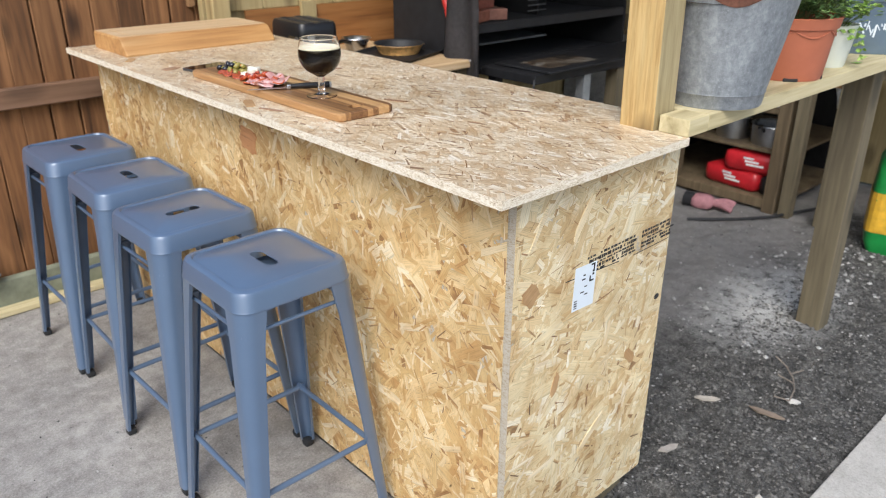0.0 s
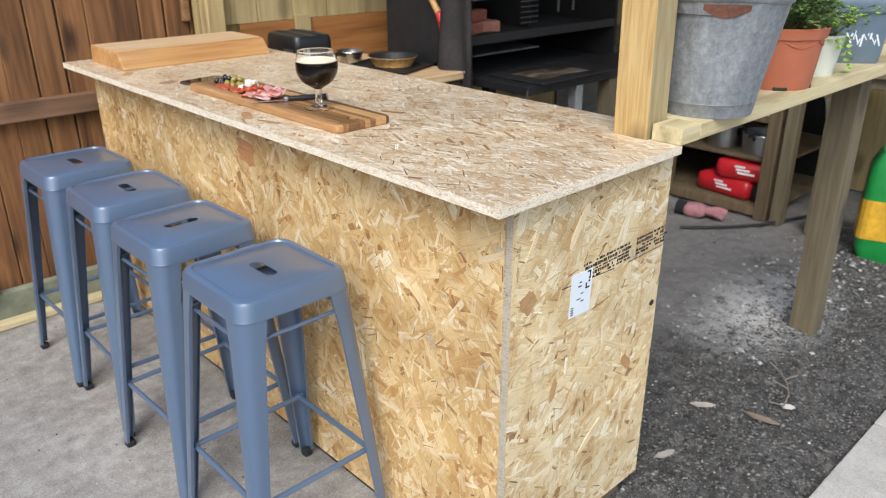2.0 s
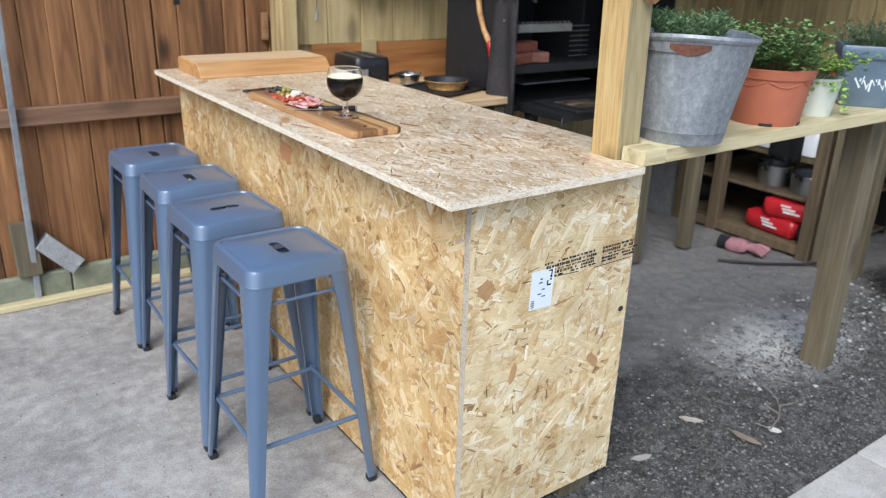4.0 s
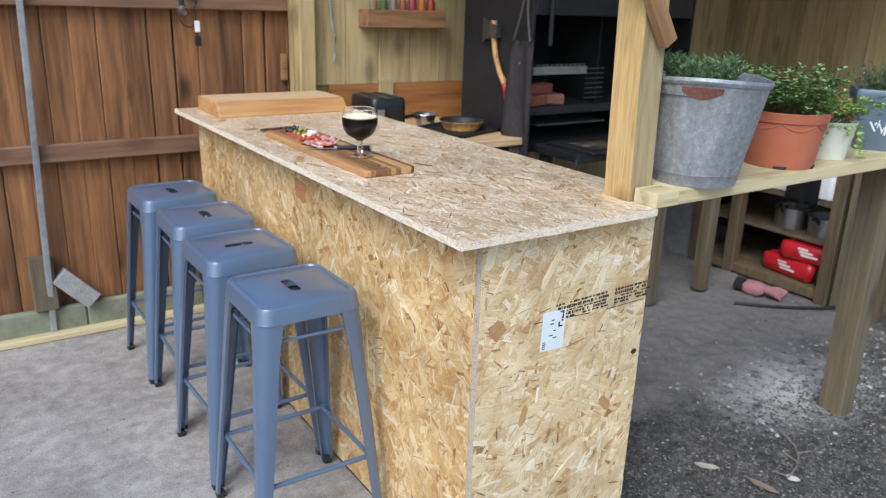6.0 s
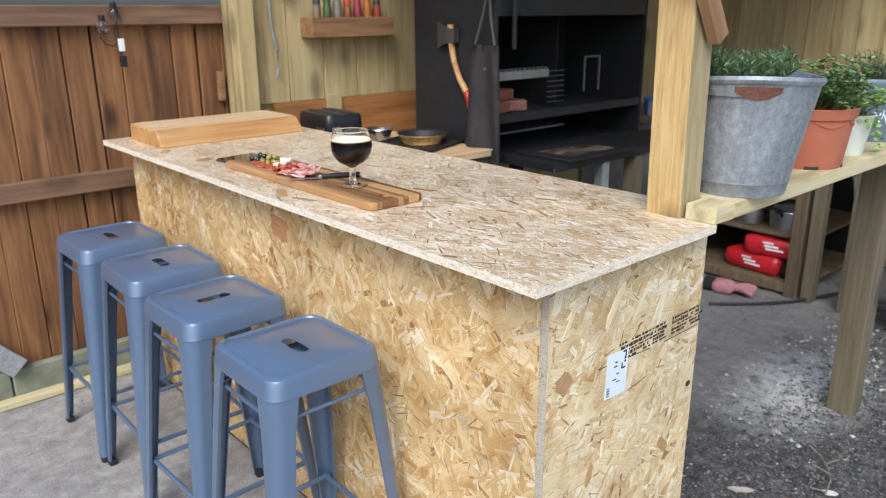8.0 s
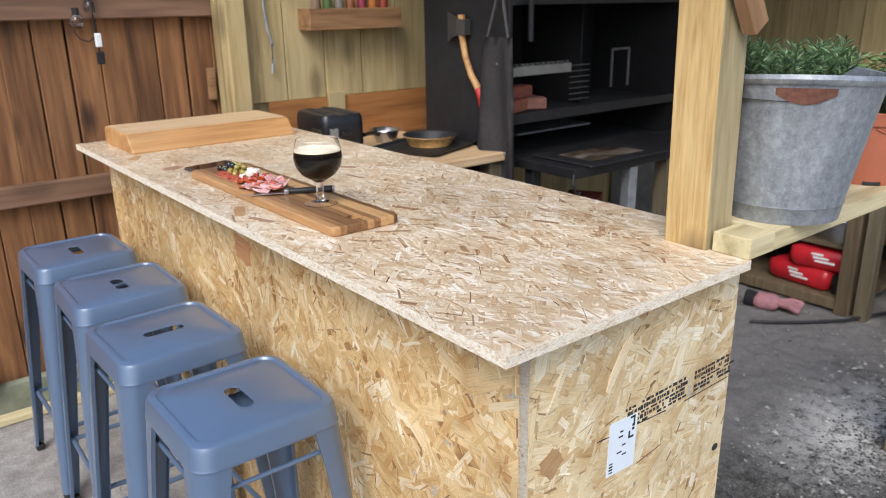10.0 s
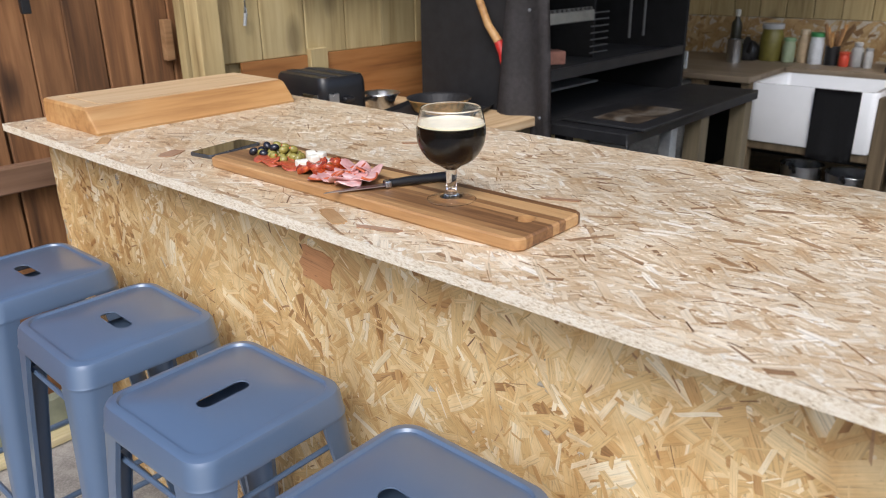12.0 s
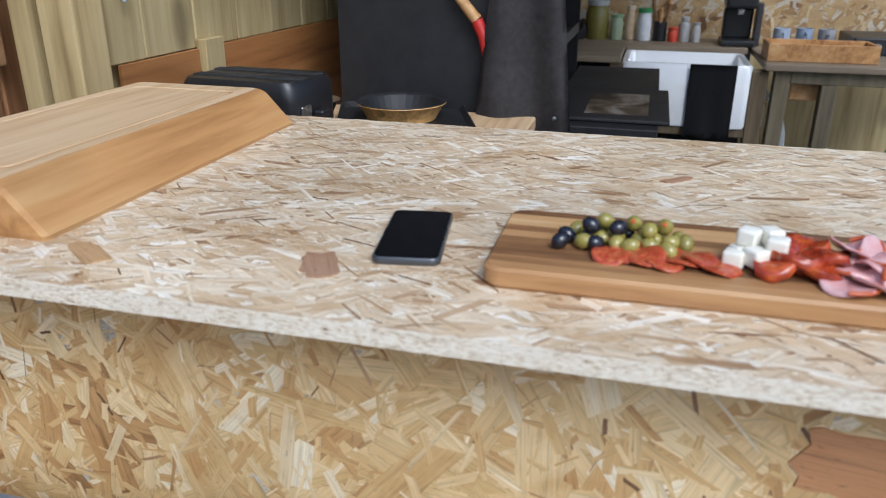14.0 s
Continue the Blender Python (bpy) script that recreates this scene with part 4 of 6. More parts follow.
side = thing("side_table", "rough timber side table beside the sink", "table", (4.44, 1.6, 0))
part("top", span(-0.03, 0.75, -0.55, 0.475, 0.845, 0.875, 0.004), WORKWOOD, side)
part("apron_rail", span(0.0, 0.04, -0.5, 0.36, 0.79, 0.844, 0.003), LEGWOOD, side)
for ly in (0.361, 0.165, -0.5):
    part("leg", span(0.0, 0.065, ly, ly + 0.065, -0.02, 0.789 if ly < 0.3 else 0.844, 0.004), LEGWOOD, side)
crate = thing("wooden_tray", "pale wooden tray box on the side table", "tray", (4.62, 1.83, 0.876))
part("front_board", span(-0.11, -0.095, -0.22, 0.23, 0.0, 0.075, 0.002), OAK_SIDE, crate)
part("back_board", span(0.10, 0.115, -0.22, 0.23, 0.0, 0.075, 0.002), OAK_SIDE, crate)
part("base", span(-0.094, 0.099, -0.22, 0.23, 0.0, 0.012, 0.001), OAK_SIDE, crate)
for ly in (-0.22, 0.215):
    part("end_board", span(-0.094, 0.099, ly, ly + 0.015, 0.0125, 0.075, 0.002), OAK_SIDE, crate)
tagged(part("block_wall", span(4.47, 4.6, 2.98, 3.6, -0.05, 0.845, 0.004), GREY_BLOCK), "grey rendered block wall under the worktop", "wall", kind="structure")
tap = thing("waste_pipe", "white and copper waste pipe under the side table", "pipe", (4.75, 1.9, 0.0))
smooth(part("pipe", tube([(0, 0, -0.02), (0, 0, 0.36), (0, 0.01, 0.5), (0.02, 0.04, 0.62), (0.1, 0.1, 0.68), (0.1, 0.3, 0.7)], 0.018, 10), WHITE_PLASTIC, tap))
part("joint", rod((0, 0, 0.2), (0, 0, 0.34), 0.027, 14), CHROME, tap)
part("bracket", boxed((0.02, 0.13, 0.08), 0.004, 1, (-0.24, -0.02, 0.75)), OAK_SIDE, tap)

# jars and kitchen things
def mk(c, rough=0.4, metal=0.0):
    return plain("tint_%d_%d_%d" % (c[0] * 999, c[1] * 999, c[2] * 999), c, rough, metal)


WORK_Z = 0.8825
ROW = [("oil_bottle", "dark oil bottle with a pale pourer behind the tin", "bottle", 5.12, 3.06, 0.030, 0.27, (0.03, 0.03, 0.02), (0.5, 0.5, 0.45), 0.45),
       ("olive_jar", "large jar of olives with a grey lid", "jar", 5.14, 2.86, 0.062, 0.20, (0.16, 0.14, 0.03), (0.35, 0.36, 0.37), 0.85),
       ("herb_jar", "pale green glass jar on the worktop", "jar", 5.12, 2.755, 0.034, 0.13, (0.30, 0.36, 0.24), (0.20, 0.32, 0.18), 0.85),
       ("sauce_bottle", "cream coloured sauce bottle on the worktop", "bottle", 5.14, 2.685, 0.030, 0.175, (0.52, 0.40, 0.26), (0.58, 0.48, 0.34), 0.7),
       ("mayonnaise_jar", "white jar with a green lid on the worktop", "jar", 5.12, 2.612, 0.038, 0.165, (0.62, 0.64, 0.68), (0.05, 0.24, 0.08), 0.9),
       ("paprika_tin", "small red spice tin on the worktop", "tin", 5.10, 2.462, 0.026, 0.075, (0.52, 0.06, 0.03), (0.50, 0.07, 0.03), 0.95),
       ("storage_jar", "clear grey storage jar on the worktop", "jar", 5.12, 2.405, 0.032, 0.125, (0.36, 0.36, 0.36), (0.40, 0.40, 0.40), 0.6),
       ("pepper_mill", "pale grey pepper mill on the worktop", "mill", 5.10, 2.345, 0.022, 0.10, (0.48, 0.47, 0.46), (0.30, 0.30, 0.30), 0.8)]
for nm, lab, cat, jx, jy, jr, jh, jc, kc, nk in ROW:
    bottle(nm, lab, cat, jr, jh, mk(jc), mk(kc), (jx, jy, WORK_Z), nk)
tin = thing("tin_can", "tall ribbed steel can on the worktop", "can", (4.95, 2.99, WORK_Z))
smooth(part("body", lathe([(0, 0), (0.042, 0), (0.042, 0.12), (0.044, 0.124), (0.04, 0.124), (0.04, 0.01), (0, 0.01)], 24), CHROME, tin), 40)
kettle = thing("kettle", "round black kettle on the worktop", "kettle", (5.1, 2.98, WORK_Z))
smooth(part("body", lathe([(0, 0), (0.06, 0), (0.075, 0.03), (0.07, 0.07), (0.045, 0.1), (0.02, 0.108), (0.012, 0.125), (0, 0.128)], 24), BLACK_PLASTIC, kettle), 50)
smooth(part("spout", tube([(-0.05, -0.03, 0.05), (-0.09, -0.05, 0.08), (-0.11, -0.06, 0.11)], [0.018, 0.013, 0.01], 8), BLACK_PLASTIC, kettle))
jarb = thing("utensil_jar", "dark jar holding brown wooden utensils", "jar", (5.12, 2.53, WORK_Z))
smooth(part("jar", lathe([(0, 0), (0.035, 0), (0.037, 0.10), (0.033, 0.10), (0.031, 0.01), (0, 0.01)], 20), BLACK_PLASTIC, jarb), 40)
for i in range(6):
    a = i * 1.05
    part("utensil", rod((0.01 * math.cos(a), 0.01 * math.sin(a), 0.02), (0.05 * math.cos(a), 0.05 * math.sin(a), 0.17 + 0.02 * (i % 3)), 0.006, 6, None, 0.010), OAK_SIDE if i % 2 else PINE_DARK, jarb)
coffee = thing("coffee_machine", "black coffee machine on the worktop", "coffee machine", (5.05, 2.15, WORK_Z))
part("base", boxed((0.22, 0.16, 0.03), 0.008, 2, (0, 0, 0.0155)), BLACK_PLASTIC, coffee)
part("column", boxed((0.08, 0.14, 0.15), 0.012, 2, (0.06, 0, 0.1055)), BLACK_PLASTIC, coffee)
part("head", boxed((0.19, 0.15, 0.06), 0.015, 2, (0.0, 0, 0.211)), BLACK_PLASTIC, coffee)
part("water_tank", boxed((0.10, 0.03, 0.21), 0.008, 2, (0.0, -0.092, 0.105)), mk((0.05, 0.05, 0.055), 0.2), coffee)
part("spout", boxed((0.03, 0.03, 0.03), 0.006, 2, (-0.05, 0, 0.166)), CHROME, coffee)
for i, (jx, jy, c) in enumerate(((5.1, 1.93, (0.35, 0.40, 0.50)), (5.12, 1.82, (0.28, 0.34, 0.45)), (5.1, 1.72, (0.30, 0.30, 0.33)))):
    mug = thing("mug", "blue-grey mug on the side worktop", "mug", (jx, jy, 0.8765), 0, "mugs")
    smooth(part("cup", lathe([(0, 0), (0.036, 0), (0.04, 0.005), (0.04, 0.09), (0.037, 0.09), (0.036, 0.008), (0, 0.008)], 24), mk(c, 0.25), mug), 40)
    smooth(part("handle", tube([(-0.038, 0, 0.07), (-0.062, 0, 0.065), (-0.066, 0, 0.04), (-0.05, 0, 0.022), (-0.038, 0, 0.02)], 0.005, 6), mk(c, 0.25), mug))
upper = thing("hob_unit", "dark table-top hob with knobs beside the tray", "hob", (5.0, 1.45, 0.8765))
part("body", boxed((0.35, 0.40, 0.08), 0.008, 2, (0, 0, 0.0405)), BLACK_PLASTIC, upper)
for ly in (-0.1, 0.1):
    part("knob", rod((-0.176, ly, 0.04), (-0.195, ly, 0.04), 0.016, 12), CHROME, upper)
board_p = part("pictured_card", boxed((0.10, 0.008, 0.09), 0.002, 1, (0, 0, 0.045)), PAPER)
board_p.matrix_basis = pose(4.55, 3.12, WORK_Z, 0, 0, 70)
tagged(board_p, "pale blue card standing on the worktop", "card")

tub = thing("plastic_tub", "small bright blue plastic tub on the worktop", "tub", (4.64, 3.2, WORK_Z))
smooth(part("tub", lathe([(0, 0), (0.036, 0), (0.042, 0.10), (0.045, 0.103), (0.040, 0.104), (0.034, 0.006), (0, 0.006)], 24), mk((0.03, 0.16, 0.55), 0.35), tub), 40)

# stored under the sink
def bag(name, label, category, at, turn, w, d, h, material, group=""):
    b = thing(name, label, category, at, turn, group)
    rings = []
    for f, k, r in ((0, 0.80, 0.02), (0.12, 0.97, 0.04), (0.5, 1.0, 0.04), (0.85, 0.96, 0.035), (1.0, 0.72, 0.02)):
        ring_ = [(x * k + 0.006 * noise.noise(Vector((x * 30, y * 30, f * 9))), y * k, h * f + 0.008 * noise.noise(Vector((x * 25, y * 25, f * 5 + 3)))) for x, y in round_rect(w, d, r, 3)]
        rings.append(ring_)
    smooth(part("sack", loft(rings), material, b), 60)
    return b


RED_BAG = plain("red_bag", (0.55, 0.02, 0.03), 0.35, 0, 0.15, 18, 0.2)
for i, (bx, by, bz, bw, tn) in enumerate(((4.63, 2.36, 0.052, 0.36, 84), (4.62, 2.26, 0.165, 0.34, 96))):
    b = bag("charcoal_bag", "red and black charcoal bag lying under the sink", "bag", (bx, by, bz), tn, bw, 0.22, 0.115, RED_BAG, "charcoal bags under the sink")
    for k in range(3):
        part("print_bar", boxed((0.10 - 0.02 * k, 0.004, 0.012), 0.001, 1, (-0.02 + 0.02 * k, 0.1105, 0.045 + 0.018 * k)), WHITE_PLASTIC, b)
bag("charcoal_bag", "black charcoal bag lying under the sink", "bag", (4.62, 2.13, 0.052), 92, 0.14, 0.21, 0.10, BLACK_PLASTIC, "charcoal bags under the sink")
for (px, py, pr, ph) in ((4.66, 2.46, 0.10, 0.12), (4.66, 2.22, 0.12, 0.11)):
    basin("cooking_pot", "dull steel cooking pot on the shelf under the sink", "pot", (px, py, 0.319), pr * 0.95, pr, ph, CHROME, 0.004, (3.1, 0.06))
roll = thing("paper_roll", "white kitchen roll standing under the worktop", "paper roll", (4.50, 2.10, 0.577))
smooth(part("roll", lathe([(0.02, 0), (0.055, 0), (0.055, 0.10), (0.02, 0.10), (0.02, 0)], 24), WHITE_PLASTIC, roll), 40)
roll.matrix_basis = pose(4.56, 2.085, 0.577)
soilbag = bag("compost_bag", "green and yellow compost bag standing on the ground", "bag", (4.40, 1.40, -0.02), 20, 0.20, 0.32, 0.56, plain("green_bag", (0.02, 0.24, 0.05), 0.35, 0, 0.15, 15, 0.2))
part("yellow_band", loft([[(x, y, z) for x, y in round_rect(0.206, 0.327, 0.045, 3)] for z in (0.12, 0.28, 0.32)], (False, False)), plain("yellow_print", (0.62, 0.36, 0.03), 0.4, 0, 0.3, 12), soilbag, "yellow printed band")
glove = thing("gardening_glove", "faded pink gardening glove lying on the ground", "glove", (4.26, 2.38, -0.012), 20)
PINK = plain("pink_cloth", (0.42, 0.20, 0.22), 0.9, 0, 0.15)
smooth(part("palm", loft([[(x * k, y * k, z) for x, y in round_rect(0.10, 0.13, 0.03, 4)] for k, z in ((0.8, 0), (1, 0.02), (0.95, 0.05), (0.6, 0.068))]), PINK, glove), 60)
for i in range(4):
    smooth(part("finger", tube([(0.0, -0.06 + 0.005 * i, 0.03), (-0.03 + 0.03 * i, -0.12, 0.03), (-0.05 + 0.045 * i, -0.165, 0.015)], [0.02, 0.018, 0.013], 8), PINK, glove))
smooth(part("cuff", tube([(0, 0.05, 0.03), (0.01, 0.10, 0.03)], [0.04, 0.045], 10), BLACK_CLOTH, glove))
drum = thing("black_tub", "black rubber tub standing by the block wall", "tub", (4.30, 3.38, -0.01))
smooth(part("tub", lathe([(0, 0), (0.12, 0), (0.17, 0.26), (0.175, 0.265), (0.165, 0.265), (0.115, 0.01), (0, 0.01)], 24), BLACK_PLASTIC, drum), 40)
hose = part("cable_on_ground", tube([(4.0, 2.32, -0.004), (4.08, 2.22, 0.002), (4.2, 2.13, -0.002), (4.36, 2.02, 0.0), (4.7, 1.9, 0.0)], 0.008, 6), CORD)
tagged(smooth(hose), "dark cable lying across the dusty floor", "cable")

# ---- marks on the bar ----
def flake(parent, x, z, w, h, a, material, side, seed, name="large_strand", label=""):
    """One large strand pressed into a panel, proud by a hair."""
    rng = random.Random(seed)
    bm = bmesh.new()
    ca, sa = math.cos(a), math.sin(a)
    n = 18
    pts = []
    for k in range(n):
        t = 2 * math.pi * k / n
        c_, s_ = math.cos(t + 0.3), math.sin(t + 0.3)
        k_ = rng.uniform(0.80, 1.12)
        u = w / 2 * math.copysign(abs(c_) ** 0.55, c_) * k_
        v = h / 2 * math.copysign(abs(s_) ** 0.55, s_) * k_
        pts.append((u * ca - v * sa, u * sa + v * ca))
    ring = lambda d: [(x + p, -d, z + q) if side == "end" else ((-d, x + p, z + q) if side == "front" else (x + p, z + q, d)) for p, q in pts]
    bm = loft([ring(0.0), ring(0.0026)])
    ob = part(name, bm, material, parent, label)
    uv = ob.data.uv_layers.new(name="grain")
    for lp in ob.data.loops:
        c = ob.data.vertices[lp.vertex_index].co
        p, q = (c.x, c.z) if side == "end" else ((c.y, c.z) if side == "front" else (c.x, c.y))
        uv.data[lp.index].uv = (p * ca + q * sa, -p * sa + q * ca)
    rim = ob.data.uv_layers.new(name="edge")
    for lp in ob.data.loops:
        rim.data[lp.index].uv = (0.5, 0.5)
    return ob


RED_STRAND = strands("red_strand", [(0.0, (0.40, 0.17, 0.07)), (0.5, (0.46, 0.22, 0.09)), (1.0, (0.50, 0.26, 0.12))])
TAN_STRAND = strands("tan_strand", [(0.0, (0.36, 0.20, 0.09)), (0.5, (0.46, 0.28, 0.13)), (1.0, (0.52, 0.34, 0.17))])
TOP_STRAND = strands("top_strand", [(0.0, (0.30, 0.16, 0.09)), (0.5, (0.37, 0.22, 0.13)), (1.0, (0.46, 0.30, 0.19))])
CREAM_STRAND = strands("cream_strand", [(0.0, (0.70, 0.56, 0.34)), (0.5, (0.75, 0.62, 0.40)), (1.0, (0.80, 0.70, 0.5))])
flake(body, 2.348 - EY, 0.915, 0.095, 0.075, 0.1, RED_STRAND, "front", 1, label="reddish large strand")
for sd, (fy, fz, w, h, a, m_) in enumerate(((2.187, 0.777, 0.075, 0.014, -0.9, CREAM_STRAND),)):
    flake(body, fy - EY, fz, w, h, a, m_, "front", 30 + sd)
for sd, (fx, fz, w, h, a, m_) in enumerate(((1.494, 0.787, 0.05, 0.05, 0.6, TAN_STRAND), (1.904, 0.471, 0.055, 0.028, -0.8, TAN_STRAND), (1.60, 0.52, 0.06, 0.022, 1.3, TAN_STRAND), (1.51, 0.93, 0.012, 0.10, -0.5, CREAM_STRAND),
                                             (1.76, 0.30, 0.12, 0.02, 0.7, CREAM_STRAND), (1.66, 0.92, 0.11, 0.02, 1.0, CREAM_STRAND))):
    flake(endp, fx - FX, fz, w, h, a, m_, "end", 50 + sd)
for sd, (fx, fy, w, h, a, m_) in enumerate(((1.455, 2.855, 0.065, 0.04, 0.5, RED_STRAND), (1.395, 2.24, 0.10, 0.025, 1.2, TAN_STRAND), (1.40, 2.14, 0.08, 0.014, 1.9, RED_STRAND), (1.71, 2.0, 0.07, 0.012, 2.0, RED_STRAND), (1.42, 3.1, 0.07, 0.03, 1.0, TAN_STRAND), (1.86, 2.506, 0.05, 0.016, 2.3, RED_STRAND))):
    flake(slab, fx - TX0, fy - TY0, w, h, a, TOP_STRAND if m_ is RED_STRAND else m_, "top", 70 + sd).location.z = TOP_T
smooth(part("knot_hole", lathe([(0, 0.0015), (0.007, 0.0016), (0.011, 0.001), (0.012, 0)], 9, None, pose(2.002 - FX, 0, 0.609, 90) @ Matrix.Diagonal((1, 0.8, 1, 1))), INK, endp, "dark knot"))
rng = random.Random(21)


def stamp(x0, x1, z, h, slant, gaps, dash):
    """A row of printed bars, broken like worn ink."""
    x = x0
    while x < x1:
        w = dash * rng.uniform(0.35, 1.2)
        if rng.random() > gaps and not 1.868 < x < 1.893:
            part("ink_bar", boxed((w, 0.0008, h * rng.uniform(0.6, 1.1)), 0, 1, (x + w / 2 - FX, -0.0013, z + (x - x0) * slant)), INK, endp)
        x += w + dash * rng.uniform(0.15, 0.5)


stamp(1.685, 2.02, 0.814, 0.0065, 0.02, 0.08, 0.012)
stamp(1.685, 2.02, 0.803, 0.009, 0.02, 0.12, 0.007)
stamp(1.68, 2.02, 0.793, 0.005, 0.02, 0.06, 0.016)
stamp(1.68, 2.02, 0.784, 0.008, 0.02, 0.1, 0.008)
stamp(1.68, 2.02, 0.775, 0.0055, 0.02, 0.05, 0.018)
part("ink_line", boxed((0.20, 0.0008, 0.0022), 0, 1, (1.71 - FX, -0.0013, 0.774), pose(0, 0, 0, 0, 3, 0)), INK, endp)
part("ink_line", boxed((0.15, 0.0008, 0.0016), 0, 1, (1.945 - FX, -0.0013, 0.768), pose(0, 0, 0, 0, -1, 0)), INK, endp)
part("ink_line", boxed((0.075, 0.0008, 0.0018), 0, 1, (1.765 - FX, -0.0013, 0.692), pose(0, 0, 0, 0, -9, 0)), RUST, endp)
sticker = thing("paper_label", "white printed paper label stuck on the bar end", "label", (1.681, EY - 0.0016, 0.746))
part("paper", boxed((0.078, 0.0008, 0.108), 0, 1, (0, 0, 0), pose(0, 0, 0, 0, 2, 0)), PAPER, sticker)
for bx, bz, bw, bh in ((0.031, 0.04, 0.004, 0.022), (0.026, 0.049, 0.012, 0.004), (0.018, 0.015, 0.004, 0.014), (0.024, 0.009, 0.014, 0.004), (0.029, 0.024, 0.006, 0.005), (0.029, 0.032, 0.006, 0.005),
                       (-0.004, 0.03, 0.008, 0.003), (-0.006, 0.02, 0.012, 0.003), (0.004, 0.0, 0.01, 0.0025), (-0.008, -0.012, 0.014, 0.0025), (0.006, -0.02, 0.012, 0.0025), (-0.03, -0.04, 0.010, 0.003), (-0.03, -0.034, 0.010, 0.003), (-0.03, -0.028, 0.010, 0.002), (-0.03, -0.046, 0.010, 0.002)):
    part("print_bar", boxed((bw, 0.0006, bh), 0, 1, (bx, -0.0008, bz), pose(0, 0, 0, 0, 2, 0)), INK, sticker)

# ---- on the bar top ----
block = thing("chopping_block", "thick oak chopping block with flared sides", "chopping board", (1.735, 3.315, TOP_Z + 0.0006))
bw, bd, bh = 0.60, 0.30, 0.062
rings = [[(x, y, z) for x, y in round_rect(w, d, 0.006, 2)] for w, d, z in ((bw, bd, 0), (bw + 0.003, bd + 0.003, 0.006), (bw + 0.003, bd - 0.045, bh - 0.006), (bw - 0.006, bd - 0.055, bh))]
rings = [[(x, y + (bd - d) / 2 * (1 if z > 0.02 else 0), z) for x, y, z in r] for r, d in zip(rings, (bd, bd, bd - 0.045, bd - 0.055))]
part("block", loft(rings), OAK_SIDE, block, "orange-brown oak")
rings = [[(x, y, z) for x, y in round_rect(w, d, 0.01, 3)] for w, d, z in ((bw - 0.012, bd - 0.061, bh - 0.001), (bw - 0.012, bd - 0.061, bh + 0.0015), (bw - 0.09, bd - 0.10, bh + 0.0015), (bw - 0.094, bd - 0.104, bh - 0.0004), (bw - 0.102, bd - 0.112, bh - 0.0004), (bw - 0.106, bd - 0.116, bh + 0.0015))]
rings = [[(x, y + 0.0275, z) for x, y, z in r] for r in rings]
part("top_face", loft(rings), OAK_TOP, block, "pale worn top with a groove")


def acacia():
    g = Graph("striped_acacia", 0.42)
    c = g.n("TexCoord").outputs["Object"]
    x = g.n("SeparateXYZ", {0: c}).outputs[0]
    step = g.math("FLOOR", g.math("MULTIPLY", x, 58.0))
    w = g.n("TexWhiteNoise", {"W": step}, noise_dimensions="1D").outputs["Value"]
    v = g.n("Mapping", {"Vector": c, "Scale": (1, 0.06, 1)}).outputs[0]
    grain = g.noise(v, 110, 5, 0.6, 0.4)
    f = g.math("ADD", g.math("MULTIPLY", w, 0.52), g.math("MULTIPLY", grain, 0.5))
    col = g.ramp(f, [(0.18, (0.12, 0.055, 0.024)), (0.34, (0.25, 0.125, 0.05)), (0.5, (0.42, 0.225, 0.09)), (0.7, (0.53, 0.32, 0.14)), (0.9, (0.66, 0.46, 0.24))])
    g.set(Base_Color=col)
    return g.bump(grain, 0.2, 0.0008).m


ACACIA = acacia()
BX, BY, BZ = 1.537, 2.298, TOP_Z + 0.0008
serving = thing("serving_board", "long striped acacia serving board with a hole", "board", (BX, BY, BZ), 0.4)
outer = round_rect(0.176, 0.785, 0.018, 8)
hole = [(x * 1.0 - 0.002, y - 0.343) for x, y in round_rect(0.036, 0.030, 0.0145, 8)]
big = lambda k, z: [(x + (k if x > 0 else -k) * -1, y + (k if y > 0 else -k) * -1, z) for x, y in outer]
rings = [[(x, y, 0.021) for x, y in hole], big(0.003, 0.021), big(0.0, 0.018), big(0.0, 0.004), big(0.003, 0.0), [(x, y, 0.0) for x, y in hole], [(x, y, 0.021) for x, y in hole]]
smooth(part("board", loft(rings, (False, False)), ACACIA, serving), 35)

SZ = BZ + 0.0212
glass = thing("beer_glass", "stemmed beer glass of dark stout with cream foam", "glass", (1.541, 2.108, SZ))
bowl = [(0.0095, 0.052), (0.020, 0.059), (0.038, 0.070), (0.051, 0.088), (0.056, 0.106), (0.0555, 0.124), (0.0525, 0.139), (0.0485, 0.153)]


def spline(pts, n):
    """Even points on a smooth line through pts."""
    out = []
    ext = [pts[0]] + pts + [tuple(2 * a - b for a, b in zip(pts[-1], pts[-2]))]
    for a, b, c, d in zip(ext, ext[1:], ext[2:], ext[3:]):
        for k in range(n):
            t = k / n
            out.append(tuple(0.5 * (2 * q + (r - p) * t + (2 * p - 5 * q + 4 * r - s) * t * t + (3 * q - p - 3 * r + s) * t ** 3) for p, q, r, s in zip(a, b, c, d)))
    return out + [pts[-1]]


bowl_out = spline(bowl, 7)


def inset(pts, d):
    """The same line moved inwards by d."""
    out = []
    for k, (r, z) in enumerate(pts):
        p, q = pts[max(0, k - 1)], pts[min(len(pts) - 1, k + 1)]
        n = math.hypot(q[0] - p[0], q[1] - p[1])
        out.append((r - d * (q[1] - p[1]) / n, z + d * (q[0] - p[0]) / n))
    return [(r, z) for r, z in out if r > 0.004]


bowl_in = inset(bowl_out[4:], 0.0009)
